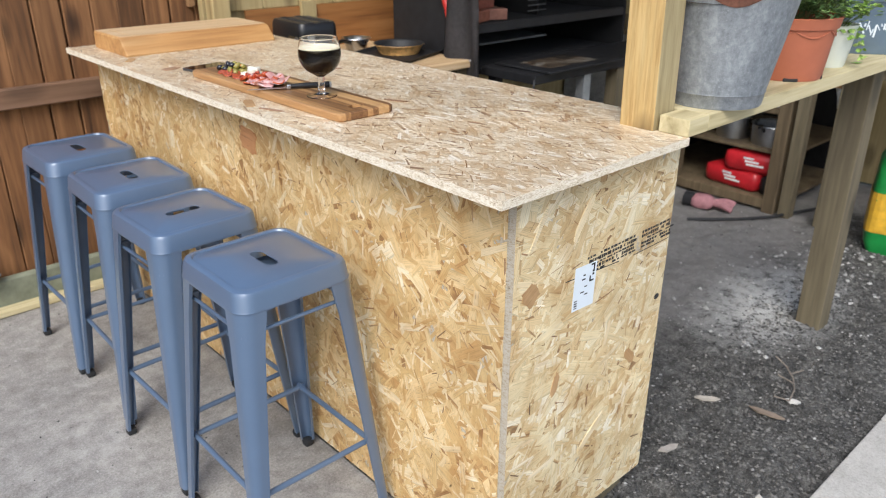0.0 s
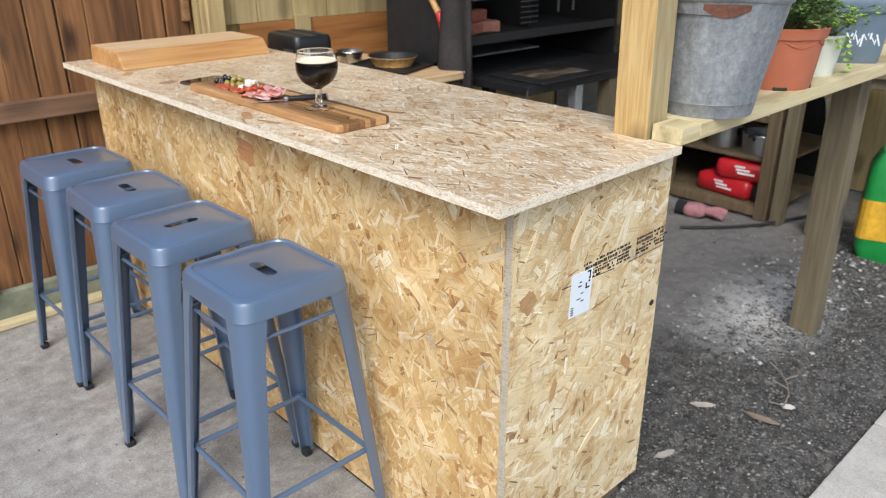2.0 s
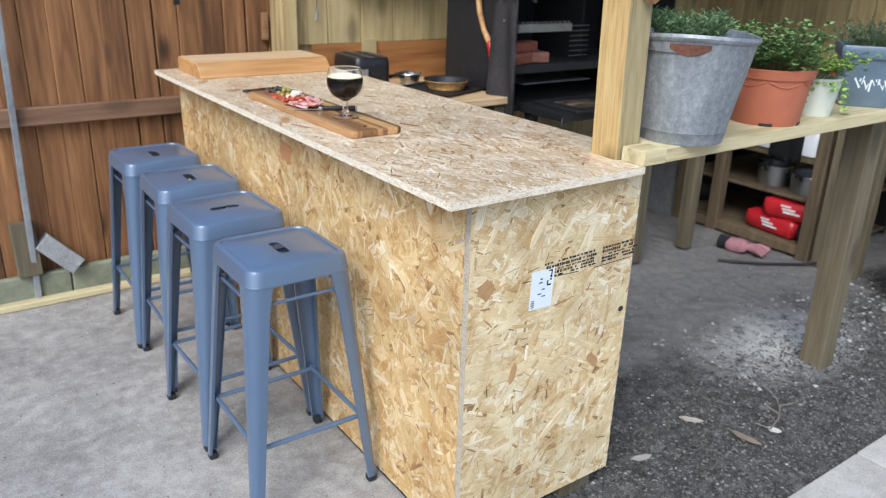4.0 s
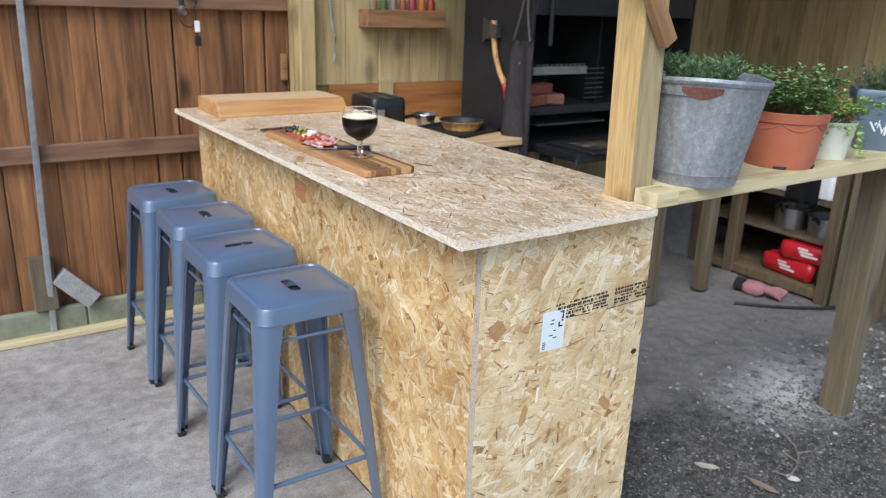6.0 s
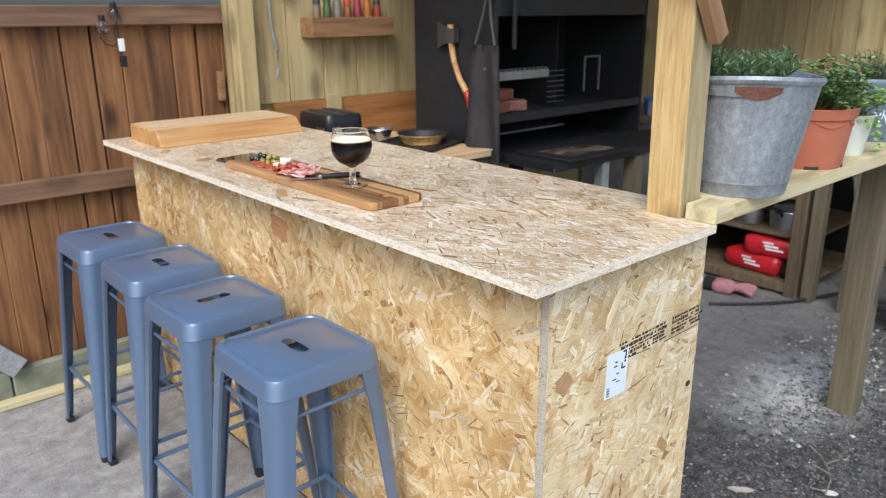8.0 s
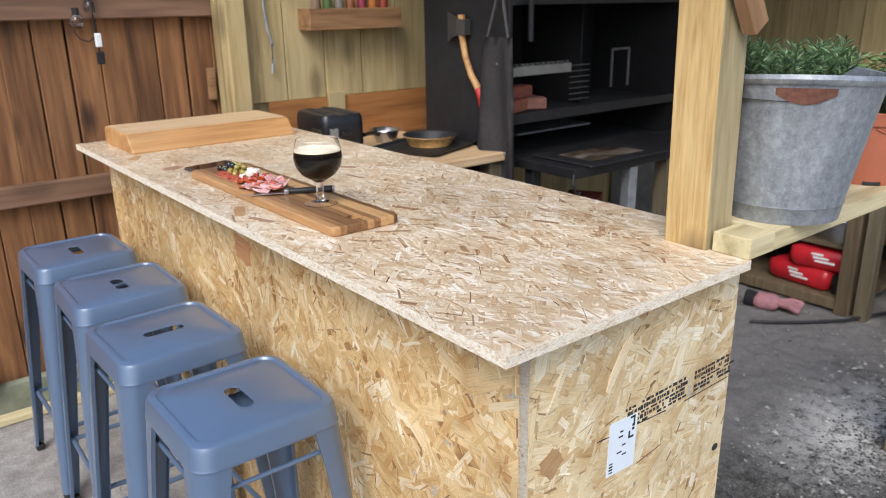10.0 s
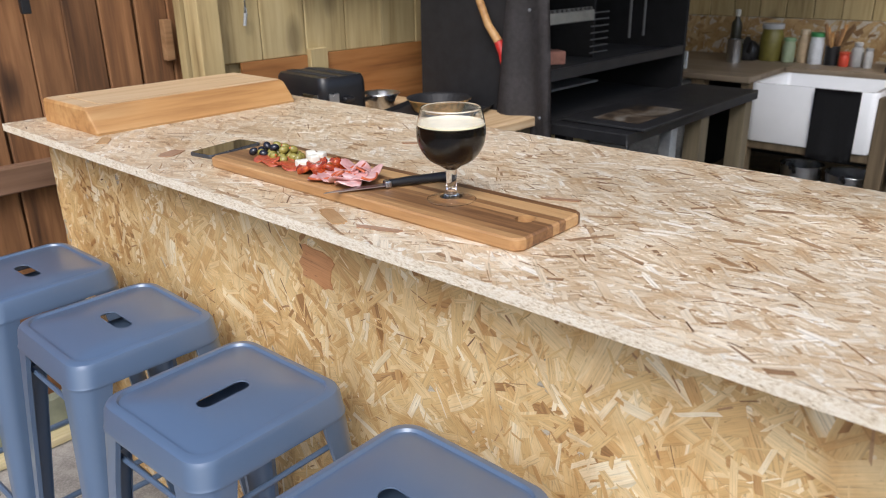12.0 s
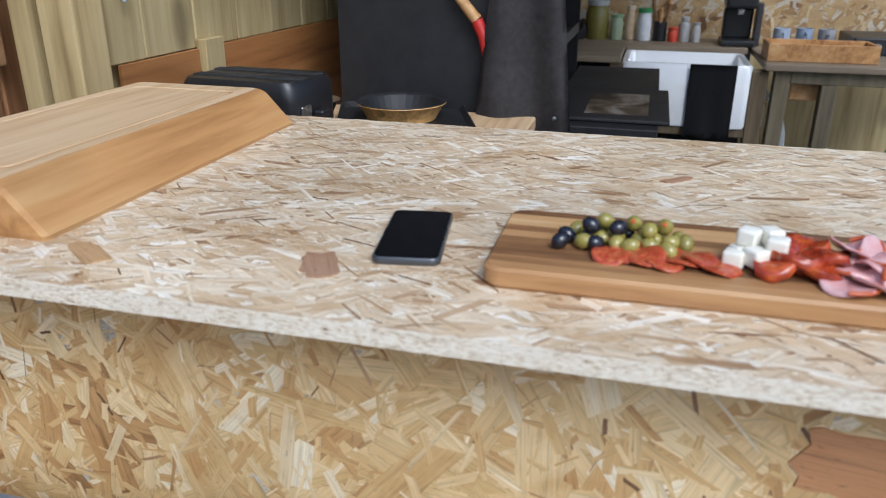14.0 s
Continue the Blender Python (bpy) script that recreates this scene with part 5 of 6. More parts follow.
rim_top = [(0.0484, 0.1533), (0.04805, 0.15345), (0.0477, 0.1533)]
outer_p = [(0, 0.0078), (0.010, 0.0068), (0.024, 0.0040), (0.037, 0.0007), (0.0402, 0.0), (0.041, 0.0012), (0.0385, 0.0022), (0.024, 0.0056), (0.0125, 0.0086), (0.0092, 0.0125), (0.0085, 0.03)] + bowl_out
inner_p = bowl_in[::-1] + [(0, bowl_in[0][1] - 0.001)]
smooth(part("goblet", lathe(outer_p + rim_top + inner_p, 72), GLASS, glass), 40).visible_shadow = False
FILL = 0.1262
wet = [p for p in inset(bowl_out[4:], 0.0007) if p[1] < FILL]
g_ = Graph("stout", 0.04)
g_.set(Base_Color=(0.004, 0.0025, 0.002), Specular_IOR_Level=0.05)
STOUT = g_.m
smooth(part("stout", lathe([(0, wet[0][1] - 0.001)] + wet + [(wet[-1][0], FILL), (0, FILL)], 64), STOUT, glass, "near-black stout"), 60)
FOAM = plain("cream_foam", (0.80, 0.71, 0.52), 0.7, 0, 0.10, 60, 0.2)
fr = wet[-1][0] - 0.0001
smooth(part("foam", lathe([(0, FILL + 0.0001), (fr, FILL + 0.0001), (fr - 0.0004, FILL + 0.0032), (fr - 0.0022, FILL + 0.0026), (0.047, FILL + 0.0013), (0.03, FILL + 0.001), (0, FILL + 0.001)], 64), FOAM, glass, "thin ring of cream foam"), 60)

phone = thing("smartphone", "black smartphone lying face up on the bar top", "phone", (1.549, 2.785, TOP_Z + 0.0009), 9)
rings = [[(x, y, z) for x, y in round_rect(0.148 - 2 * i, 0.070 - 2 * i, 0.009, 5)] for i, z in ((0.001, 0.0), (0.0, 0.0015), (0.0, 0.0065), (0.001, 0.008))]
smooth(part("case", loft(rings), plain("phone_case", (0.10, 0.105, 0.115), 0.3, 0.6, 0.05), phone, "dark grey metal rim"), 40)
g_ = Graph("screen", 0.05)
g_.set(Base_Color=(0.004, 0.004, 0.005), Coat_Weight=0.5)
part("screen", loft([[(x, y, z) for x, y in round_rect(0.143, 0.065, 0.007, 5)] for z in (0.0078, 0.0084)]), g_.m, phone, "switched-off black screen")

knife = thing("steak_knife", "steel knife with a black handle lying on the board", "knife", (1.514, 2.240, SZ), -25.4)
tip, end = Vector((-0.107, 0.012, 0.004)), Vector((0.122, 0.004, 0.0095))
bl = bmesh.new()
prof = [(-0.107, 0.004, 0.004), (-0.06, 0.0, 0.0045), (0.0, -0.006, 0.006), (0.0, 0.010, 0.006), (-0.06, 0.013, 0.0045), (-0.09, 0.010, 0.004)]
part("blade", loft([[(x, y, z - 0.0008) for x, y, z in prof], [(x, y, z + 0.0006) for x, y, z in prof]]), CHROME, knife)
part("bolster", boxed((0.012, 0.017, 0.013), 0.003, 2, (0.006, 0.002, 0.0075)), CHROME, knife)
rings = [[(x, y + off, z + 0.0085) for y, z in round_rect(w, h, min(w, h) * 0.45, 4)] for x, w, h, off in ((0.012, 0.016, 0.012, 0.002), (0.05, 0.019, 0.014, 0.002), (0.09, 0.019, 0.0145, 0.001), (0.118, 0.021, 0.016, -0.001))]
smooth(part("handle", loft(rings), BLACK_PLASTIC, knife, "glossy black handle"), 45)
part("butt_cap", boxed((0.006, 0.021, 0.015), 0.003, 2, (0.121, -0.001, 0.0085)), CHROME, knife)

# food
GREEN_OLIVE = plain("green_olive", (0.29, 0.245, 0.055), 0.25, 0, 0.12, 60, 0.05, 0.4)
BLACK_OLIVE = plain("black_olive", (0.012, 0.012, 0.020), 0.18, 0, 0.1, 60, 0.03, 0.4)
PIMENTO = plain("pimento", (0.55, 0.10, 0.02), 0.3)
rng = random.Random(8)


def olive(dark):
    o = thing("olive", "shiny black olive in the heap" if dark else "green olive stuffed with red pimento", "olive", group="olives on the board")
    prof = [(0, -0.0098)] + [(0.0080 * math.cos(a), 0.0098 * math.sin(a)) for a in (-1.1, -0.6, -0.1, 0.4, 0.85, 1.15)] + [(0.0026, 0.0096), (0.0022, 0.0088), (0, 0.0086)]
    smooth(part("flesh", lathe(prof, 16), BLACK_OLIVE if dark else GREEN_OLIVE, o), 60)
    if not dark:
        smooth(part("pimento", lathe([(0, 0.0082), (0.0024, 0.0089), (0.0016, 0.0101), (0, 0.0104)], 10), PIMENTO, o, "orange-red pimento"))
    return o


kinds = (olive(False), olive(True))
spots = []
for i in range(8):
    for j in range(3):
        spots.append((1.514 + 0.018 * j + 0.004 * (i % 2), 2.622 - 0.0162 * i - 0.005 * j, 0.0))
for i in range(6):
    spots.append((1.526 + 0.017 * (i % 2), 2.60 - 0.0146 * i, 0.0132))
used = [False, False]
DARKS = {0, 1, 4, 6, 11, 24, 26}
for k, (ox, oy, oz) in enumerate(spots):
    if k in (21, 23):
        continue
    d = 1 if k in DARKS else 0
    m = pose(ox + rng.uniform(-0.003, 0.003), oy + rng.uniform(-0.003, 0.003), SZ + 0.0082 + oz, rng.uniform(50, 120), rng.uniform(-30, 30), rng.uniform(0, 360))
    if not used[d]:
        kinds[d].matrix_basis = m
        used[d] = True
    else:
        copy_thing(kinds[d], m)


def disc(r, t, wave, seed, steps=20):
    bm = bmesh.new()
    rg = random.Random(seed)
    ph = rg.uniform(0, 6)
    rings = []
    for rr, z in ((0.0, t), (r * 0.55, t), (r * 0.93, t), (r, t * 0.7), (r, t * 0.2), (r * 0.9, 0.0), (0.0, 0.0)):
        if rr == 0:
            rings.append([bm.verts.new((0, 0, z + 0.0))])
        else:
            rings.append([bm.verts.new((rr * math.cos(2 * math.pi * i / steps) * (1 + 0.06 * math.sin(3 * i + ph)), rr * math.sin(2 * math.pi * i / steps), z + wave * (rr / r) ** 2 * math.sin(4 * math.pi * i / steps + ph))) for i in range(steps)])
    for p, q in zip(rings, rings[1:]):
        for i in range(steps):
            loop = []
            for vtx in (p[i % len(p)], p[(i + 1) % steps % len(p)], q[(i + 1) % steps % len(q)], q[i % len(q)]):
                if vtx not in loop:
                    loop.append(vtx)
            if len(loop) > 2:
                bm.faces.new(loop)
    bmesh.ops.recalc_face_normals(bm, faces=list(bm.faces))
    return bm


def meat(name, lo, mid, hi, scale, rough=0.35):
    g = Graph(name, rough)
    v = g.coords()
    f = g.math("ADD", g.math("MULTIPLY", g.noise(v, scale, 4, 0.6), 0.7), g.math("MULTIPLY", g.noise(v, scale * 0.25, 2), 0.3))
    g.set(Base_Color=g.ramp(f, [(0.36, lo), (0.5, mid), (0.64, hi)]), Subsurface_Weight=0.0, Coat_Weight=0.3)
    return g.bump(f, 0.3, 0.001).m


CHORIZO = meat("chorizo", (0.30, 0.035, 0.012), (0.40, 0.06, 0.02), (0.52, 0.16, 0.06), 220)
for i in range(9):
    c = smooth(part("chorizo_slice", disc(0.0185, 0.003, 0.0025, i), CHORIZO), 50)
    c.matrix_basis = pose(1.499 + 0.006 * math.sin(i * 1.7) + (0.030 if i > 6 else 0), 2.575 - 0.0165 * (i if i < 7 else i - 5), SZ + 0.002 + 0.0012 * (i % 3), rng.uniform(-10, 4), rng.uniform(-8, 8), 40 * i)
    tagged(c, "thin red chorizo slice on the board", "chorizo", "chorizo slices on the board")
CHEESE = plain("mozzarella", (0.80, 0.77, 0.66), 0.4, 0, 0.03, 60, 0.1)
for i, (cx, cy, cz) in enumerate(((1.520, 2.458, 0), (1.535, 2.445, 0), (1.520, 2.438, 0.0), (1.545, 2.424, 0), (1.528, 2.420, 0), (1.548, 2.444, 0.0), (1.532, 2.432, 0.0165), (1.540, 2.408, 0), (1.508, 2.464, 0.0), (1.506, 2.446, 0.004), (1.512, 2.428, 0.0145), (1.526, 2.452, 0.0165))):
    c = smooth(part("cheese_cube", boxed((0.019, 0.018, 0.0165), 0.0035, 3, (0, 0, 0.00825)), CHEESE), 60)
    c.matrix_basis = pose(cx, cy, SZ + cz, rng.uniform(-4, 4), rng.uniform(-4, 4), rng.uniform(0, 90))
    tagged(c, "white mozzarella cube on the board", "cheese", "cheese cubes on the board")
TOMATO = meat("dried_tomato", (0.20, 0.022, 0.008), (0.36, 0.045, 0.012), (0.52, 0.11, 0.02), 90, 0.25)
for i in range(9):
    bm = disc(0.0165, 0.010, 0.004, 40 + i, 16)
    for vtx in bm.verts:
        vtx.co.z += 0.004 * noise.noise(vtx.co * 130 + Vector((i, 0, 0)))
        vtx.co.x *= 1.25
    c = smooth(part("dried_tomato", bm, TOMATO), 70)
    c.matrix_basis = pose(1.497 + 0.021 * (i % 3) + rng.uniform(-0.004, 0.004), 2.428 - 0.019 * (i // 3) - 0.006 * (i % 3), SZ + 0.004 + 0.006 * (i % 2), rng.uniform(-18, 18), rng.uniform(-18, 18), rng.uniform(0, 360))
    tagged(c, "oily red sun-dried tomato piece", "tomato", "dried tomatoes on the board")
HAM = meat("ham", (0.60, 0.26, 0.24), (0.68, 0.38, 0.36), (0.75, 0.52, 0.50), 60, 0.35)
RIND = plain("ham_rind", (0.48, 0.10, 0.03), 0.4, 0, 0.15)
for i in range(11):
    ham = thing("ham_slice", "folded pink ham slice with an orange rind", "ham", (1.485 + 0.028 * (i % 3) + rng.uniform(-0.006, 0.006), 2.372 - 0.0085 * i, SZ + 0.003 + 0.003 * (i % 3)), rng.uniform(0, 360), "ham slices on the board")
    bm = disc(0.024, 0.0028, 0.003, 90 + i, 18)
    ph = rng.uniform(0, 6)
    for vtx in bm.verts:
        r2 = math.hypot(vtx.co.x, vtx.co.y) / 0.024
        vtx.co.z += (0.009 if i > 1 else 0.001) * (0.5 + 0.5 * math.sin(vtx.co.x * 120 + ph)) * (0.4 + r2)
    smooth(part("meat", bm, HAM, ham), 70)
    pts = [(0.0235 * math.cos(a), 0.0235 * math.sin(a), 0.003 + (0.009 if i > 1 else 0.001) * (0.5 + 0.5 * math.sin(0.0235 * math.cos(a) * 120 + ph)) * 1.4) for a in [0.2 * k - 0.9 for k in range(10)]]
    smooth(part("rind", tube(pts, 0.0022, 6), RIND, ham, "orange-brown rind"))

# ---- pots and plants on the plank ----
PZ = 1.0886


def zinc():
    g = Graph("aged_zinc", 0.55, 0.55)
    v = g.coords(shift=False)
    a = g.noise(v, 60, 6, 0.75)
    b = g.noise(v, 170, 4, 0.7)
    c = g.noise(g.n("Mapping", {"Vector": v, "Scale": (1, 1, 0.25)}).outputs[0], 16, 5, 0.65, 1.0)
    col = g.ramp(g.math("ADD", g.math("MULTIPLY", a, 0.6), g.math("MULTIPLY", c, 0.4)), [(0.36, (0.17, 0.185, 0.205)), (0.5, (0.275, 0.295, 0.32)), (0.64, (0.41, 0.435, 0.46))])
    spots_ = g.ramp(b, [(0.58, grey(0)), (0.68, grey(1))])
    col = g.mix(g.math("MULTIPLY", spots_, 0.4), col, (0.5, 0.51, 0.52))
    g.set(Base_Color=col, Roughness=g.math("ADD", g.math("MULTIPLY", a, 0.4), 0.32))
    return g.bump(b, 0.3, 0.001).m


ZINC = zinc()
SOIL = plain("potting_soil", (0.035, 0.025, 0.018), 0.95, 0, 0.4, 120, 0.8)


def leaf_mesh(name, leaves, material, parent):
    """Many small blades in one mesh: each is (base, direction, up, length, width)."""
    verts, faces = [], []
    for p, d, u, ln, wd in leaves:
        s = d.cross(u)
        s = s.normalized() if s.length > 1e-6 else Vector((1, 0, 0))
        n = s.cross(d).normalized()
        k = len(verts)
        verts += [p - s * wd * 0.12, p + s * wd * 0.12, p + d * ln * 0.5 + s * wd * 0.5 + n * ln * 0.06, p + d * ln, p + d * ln * 0.5 - s * wd * 0.5 + n * ln * 0.06, p + d * ln * 0.55]
        faces += [(k, k + 1, k + 2, k + 5), (k, k + 5, k + 4), (k + 5, k + 2, k + 3), (k + 4, k + 5, k + 3)]
    me = bpy.data.meshes.new(name)
    me.from_pydata([tuple(v) for v in verts], [], faces)
    me.materials.append(material)
    ob = new(name, me)
    ob.parent = parent
    return ob


def foliage(name, lo, mid, hi):
    g = Graph(name, 0.5)
    isl = g.n("NewGeometry").outputs["Random Per Island"]
    g.set(Base_Color=g.ramp(isl, [(0.0, lo), (0.5, mid), (1.0, hi)]), Subsurface_Weight=0.0)
    g.b.inputs["Transmission Weight"].default_value = 0.0
    return g.m


ROSEMARY = foliage("rosemary", (0.04, 0.085, 0.035), (0.09, 0.165, 0.065), (0.22, 0.32, 0.16))
PARSLEY = foliage("parsley", (0.06, 0.115, 0.03), (0.13, 0.215, 0.065), (0.24, 0.345, 0.125))
IVY = foliage("ivy", (0.12, 0.22, 0.03), (0.22, 0.36, 0.06), (0.40, 0.52, 0.14))
THYME = foliage("thyme", (0.03, 0.06, 0.03), (0.06, 0.10, 0.05), (0.11, 0.16, 0.085))
STEM = plain("green_stem", (0.10, 0.13, 0.04), 0.6)


def sprigs(seed, count, r, h, lean, needles, ln, wd, z0, base_r):
    rg = random.Random(seed)
    out, stems = [], []
    for _ in range(count):
        a, q = rg.uniform(0, 6.283), math.sqrt(rg.random()) * base_r
        p = Vector((q * math.cos(a), q * math.sin(a), z0))
        b = a + rg.uniform(-0.7, 0.7)
        t = Vector((math.cos(b) * lean * rg.uniform(0.2, 1.2), math.sin(b) * lean * rg.uniform(0.2, 1.2), rg.uniform(0.7, 1.15))).normalized() * h * rg.uniform(0.55, 1.1)
        stems.append((p, p + t * 0.5 + Vector((0, 0, h * 0.06)), p + t))
        for k in range(needles):
            f = 0.15 + 0.85 * (k + rg.random()) / needles
            w = rg.uniform(0, 6.283)
            d = (t.normalized() * rg.uniform(0.3, 0.9) + Vector((math.cos(w), math.sin(w), rg.uniform(-0.2, 0.4)))).normalized()
            out.append((p + t * f, d, Vector((rg.uniform(-1, 1), rg.uniform(-1, 1), 1)), ln * rg.uniform(0.6, 1.2), wd * rg.uniform(0.7, 1.2)))
    return out, stems


def stems_mesh(stems, r, parent):
    bm = bmesh.new()
    vs = []
    for p, m_, q in stems:
        prev = None
        for k, c in enumerate((p, m_, q)):
            rr = r * (1 - 0.35 * k)
            ring = [bm.verts.new(c + Vector((rr * math.cos(w), rr * math.sin(w), 0))) for w in (0, 2.09, 4.19)]
            if prev:
                for i in range(3):
                    bm.faces.new((prev[i], prev[(i + 1) % 3], ring[(i + 1) % 3], ring[i]))
            prev = ring
    tagged(part("stem_cluster", bm, STEM, parent), kind="stuff")


bucket = thing("metal_bucket", "dented galvanised bucket planted with rosemary", "planter", (2.195, 1.335, PZ), 10)
prof = [(0, 0.008), (0.10, 0.008), (0.108, 0.0), (0.1145, 0.0), (0.1165, 0.012), (0.118, 0.03), (0.1205, 0.033), (0.1195, 0.038), (0.160, 0.268), (0.166, 0.272), (0.169, 0.280), (0.166, 0.288), (0.160, 0.287), (0.157, 0.275), (0.15, 0.235), (0, 0.235)]
sh = lathe(prof, 56)
for vtx in sh.verts:
    w = math.atan2(vtx.co.y, vtx.co.x)
    k = vtx.co.z / 0.28
    vtx.co.z += 0.006 * k * math.sin(w * 2 + 0.8)
    vtx.co.x += 0.004 * k * math.sin(w * 3) + 0.006 * k
    vtx.co.y -= 0.003 * k
smooth(part("shell", sh, ZINC, bucket), 40)
part("soil", lathe([(0, 0.255), (0.10, 0.25), (0.156, 0.244)], 24), SOIL, bucket)
DARK_RUST = plain("dark_rust", (0.13, 0.055, 0.035), 0.9, 0, 0.35, 80, 0.4)
rp = bmesh.new()
vs = []
for j in range(5):
    row = []
    for i in range(13):
        w = math.radians(-175 + 38 * i / 12)
        zz = 0.264 - 0.03 * j / 4 * (0.35 + 0.65 * math.sin(math.pi * (i + 0.4) / 12.8))
        rr = 0.1196 + (zz - 0.038) / 0.23 * 0.0404 + 0.0022
        row.append(rp.verts.new((rr * math.cos(w) + 0.006 * zz / 0.28 + 0.004 * zz / 0.28 * math.sin(w * 3), rr * math.sin(w) - 0.003 * zz / 0.28, zz + 0.006 * zz / 0.28 * math.sin(w * 2 + 0.8))))
    vs.append(row)
for j in range(4):
    for i in range(12):
        rp.faces.new((vs[j][i], vs[j + 1][i], vs[j + 1][i + 1], vs[j][i + 1]))
smooth(part("rust_patch", rp, DARK_RUST, bucket, "brown rust under the rim"))
lv, stm = sprigs(1, 60, 0.1, 0.102, 0.65, 50, 0.024, 0.0034, 0.248, 0.075)
tagged(leaf_mesh("rosemary", [(p + Vector((-0.03, 0.0, 0)), d, u, a, b) for p, d, u, a, b in lv], ROSEMARY, bucket), "dark green rosemary needles", kind="stuff")
stems_mesh([(a + Vector((-0.03, 0, 0)), b + Vector((-0.03, 0, 0)), c + Vector((-0.03, 0, 0))) for a, b, c in stm], 0.0022, bucket)

TERRACOTTA = plain("terracotta_plastic", (0.40, 0.125, 0.065), 0.55, 0, 0.06, 20, 0.05)
terra = thing("terracotta_pot", "terracotta coloured plastic pot of parsley", "planter", (2.648, 1.368, PZ))
smooth(part("pot", lathe([(0, 0.004), (0.10, 0.004), (0.104, 0.0), (0.106, 0.008), (0.121, 0.140), (0.127, 0.142), (0.131, 0.164), (0.133, 0.170), (0.128, 0.172), (0.124, 0.165), (0.12, 0.145), (0, 0.145)], 48), TERRACOTTA, terra), 40)
for i in range(4):
    pts = []
    for k in range(9):
        w = math.radians(-200 + 52 * i + 46 * k / 8)
        z = 0.136 - 0.016 * math.sin(math.pi * k / 8)
        rr = 0.1065 + (z - 0.008) / 0.132 * 0.015 + 0.001
        pts.append((rr * math.cos(w), rr * math.sin(w), z))
    smooth(part("garland_relief", tube(pts, 0.0022, 5), TERRACOTTA, terra))
for w in (-2.5, -1.2):
    part("drain_notch", boxed((0.012, 0.04, 0.012), 0.003, 1, (0.101 * math.cos(w), 0.101 * math.sin(w), 0.0045), pose(0, 0, 0, 0, 0, math.degrees(w))), INK, terra)
part("soil", lathe([(0, 0.152), (0.122, 0.148)], 24), SOIL, terra)


def herb(seed, count, h, lean, base_r, z0, leaf, per, spread=0.03):
    """Branching soft herb: stems that end in rosettes of leaflets."""
    rg = random.Random(seed)
    out, stems = [], []
    for _ in range(count):
        a, q = rg.uniform(0, 6.283), math.sqrt(rg.random()) * base_r
        p = Vector((q * math.cos(a), q * math.sin(a), z0))
        b = a + rg.uniform(-0.6, 0.6)
        t = Vector((math.cos(b) * lean * rg.random(), math.sin(b) * lean * rg.random(), rg.uniform(0.5, 1.0))) * h
        stems.append((p, p + t * 0.55, p + t))
        for br in range(4):
            c = p + t * (0.45 + 0.55 * br / 3) + Vector((rg.uniform(-1, 1), rg.uniform(-1, 1), rg.uniform(-0.4, 0.6))) * spread
            for k in range(per):
                w = rg.uniform(0, 6.283)
                d = Vector((math.cos(w), math.sin(w), rg.uniform(-0.35, 0.5))).normalized()
                out.append((c, d, Vector((rg.uniform(-0.5, 0.5), rg.uniform(-0.5, 0.5), 1)), leaf * rg.uniform(0.6, 1.2), leaf * rg.uniform(0.4, 0.75)))
    return out, stems


lv, stm = herb(5, 125, 0.145, 0.85, 0.09, 0.15, 0.019, 8, 0.035)
tagged(leaf_mesh("parsley", lv, PARSLEY, terra), "bright green parsley leaves", kind="stuff")
stems_mesh(stm, 0.0014, terra)
whitepot = thing("white_pot", "small white plastic pot of trailing green herb", "planter", (2.905, 1.355, PZ))
smooth(part("pot", lathe([(0, 0.003), (0.054, 0.003), (0.056, 0.0), (0.058, 0.004), (0.076, 0.122), (0.079, 0.126), (0.075, 0.126), (0.071, 0.11), (0, 0.11)], 36), plain("white_pot", (0.68, 0.72, 0.66), 0.5, 0, 0.03), whitepot), 40)
part("soil", lathe([(0, 0.114), (0.072, 0.11)], 20), SOIL, whitepot)
lv, stm = herb(6, 60, 0.095, 1.5, 0.05, 0.115, 0.016, 8, 0.03)
for k in range(16):
    w = math.radians(-170 + 16 * k)
    c = Vector((0.08 * math.cos(w), 0.08 * math.sin(w), 0.115))
    rg = random.Random(k)
    n = rg.randint(1, 5)
    for q in range(n):
        c2 = c + Vector((0.012 * q * math.cos(w) * 0.5, 0.012 * q * math.sin(w) * 0.5, -0.02 * q))
        for _ in range(3):
            v = rg.uniform(0, 6.28)
            lv.append((c2, Vector((math.cos(v), math.sin(v), rg.uniform(-0.6, 0.2))).normalized(), Vector((math.cos(w), math.sin(w), 0.4)), 0.016, 0.013))
tagged(leaf_mesh("trailing_leaves", lv, IVY, whitepot), "light green trailing leaves", kind="stuff")
stems_mesh(stm, 0.0012, whitepot)
fallen = leaf_mesh("fallen_leaf", [(Vector((0, 0, 0)), Vector((1, 0.2, 0)), Vector((0, 0, 1)), 0.03, 0.026), (Vector((0, 0, 0)), Vector((0.2, 1, 0)), Vector((0, 0, 1)), 0.02, 0.018)], IVY, None)
fallen.matrix_basis = pose(3.0, 1.29, PZ + 0.0015)
tagged(fallen, "fallen light green leaf on the plank", "leaf")
blue = thing("blue_pot", "square blue glazed pot of thyme, paint peeling", "planter", (3.275, 1.385, PZ), -54.5)
GLAZE = plain("blue_glaze", (0.115, 0.165, 0.225), 0.3, 0, 0.15, 12, 0.05, 0.5)
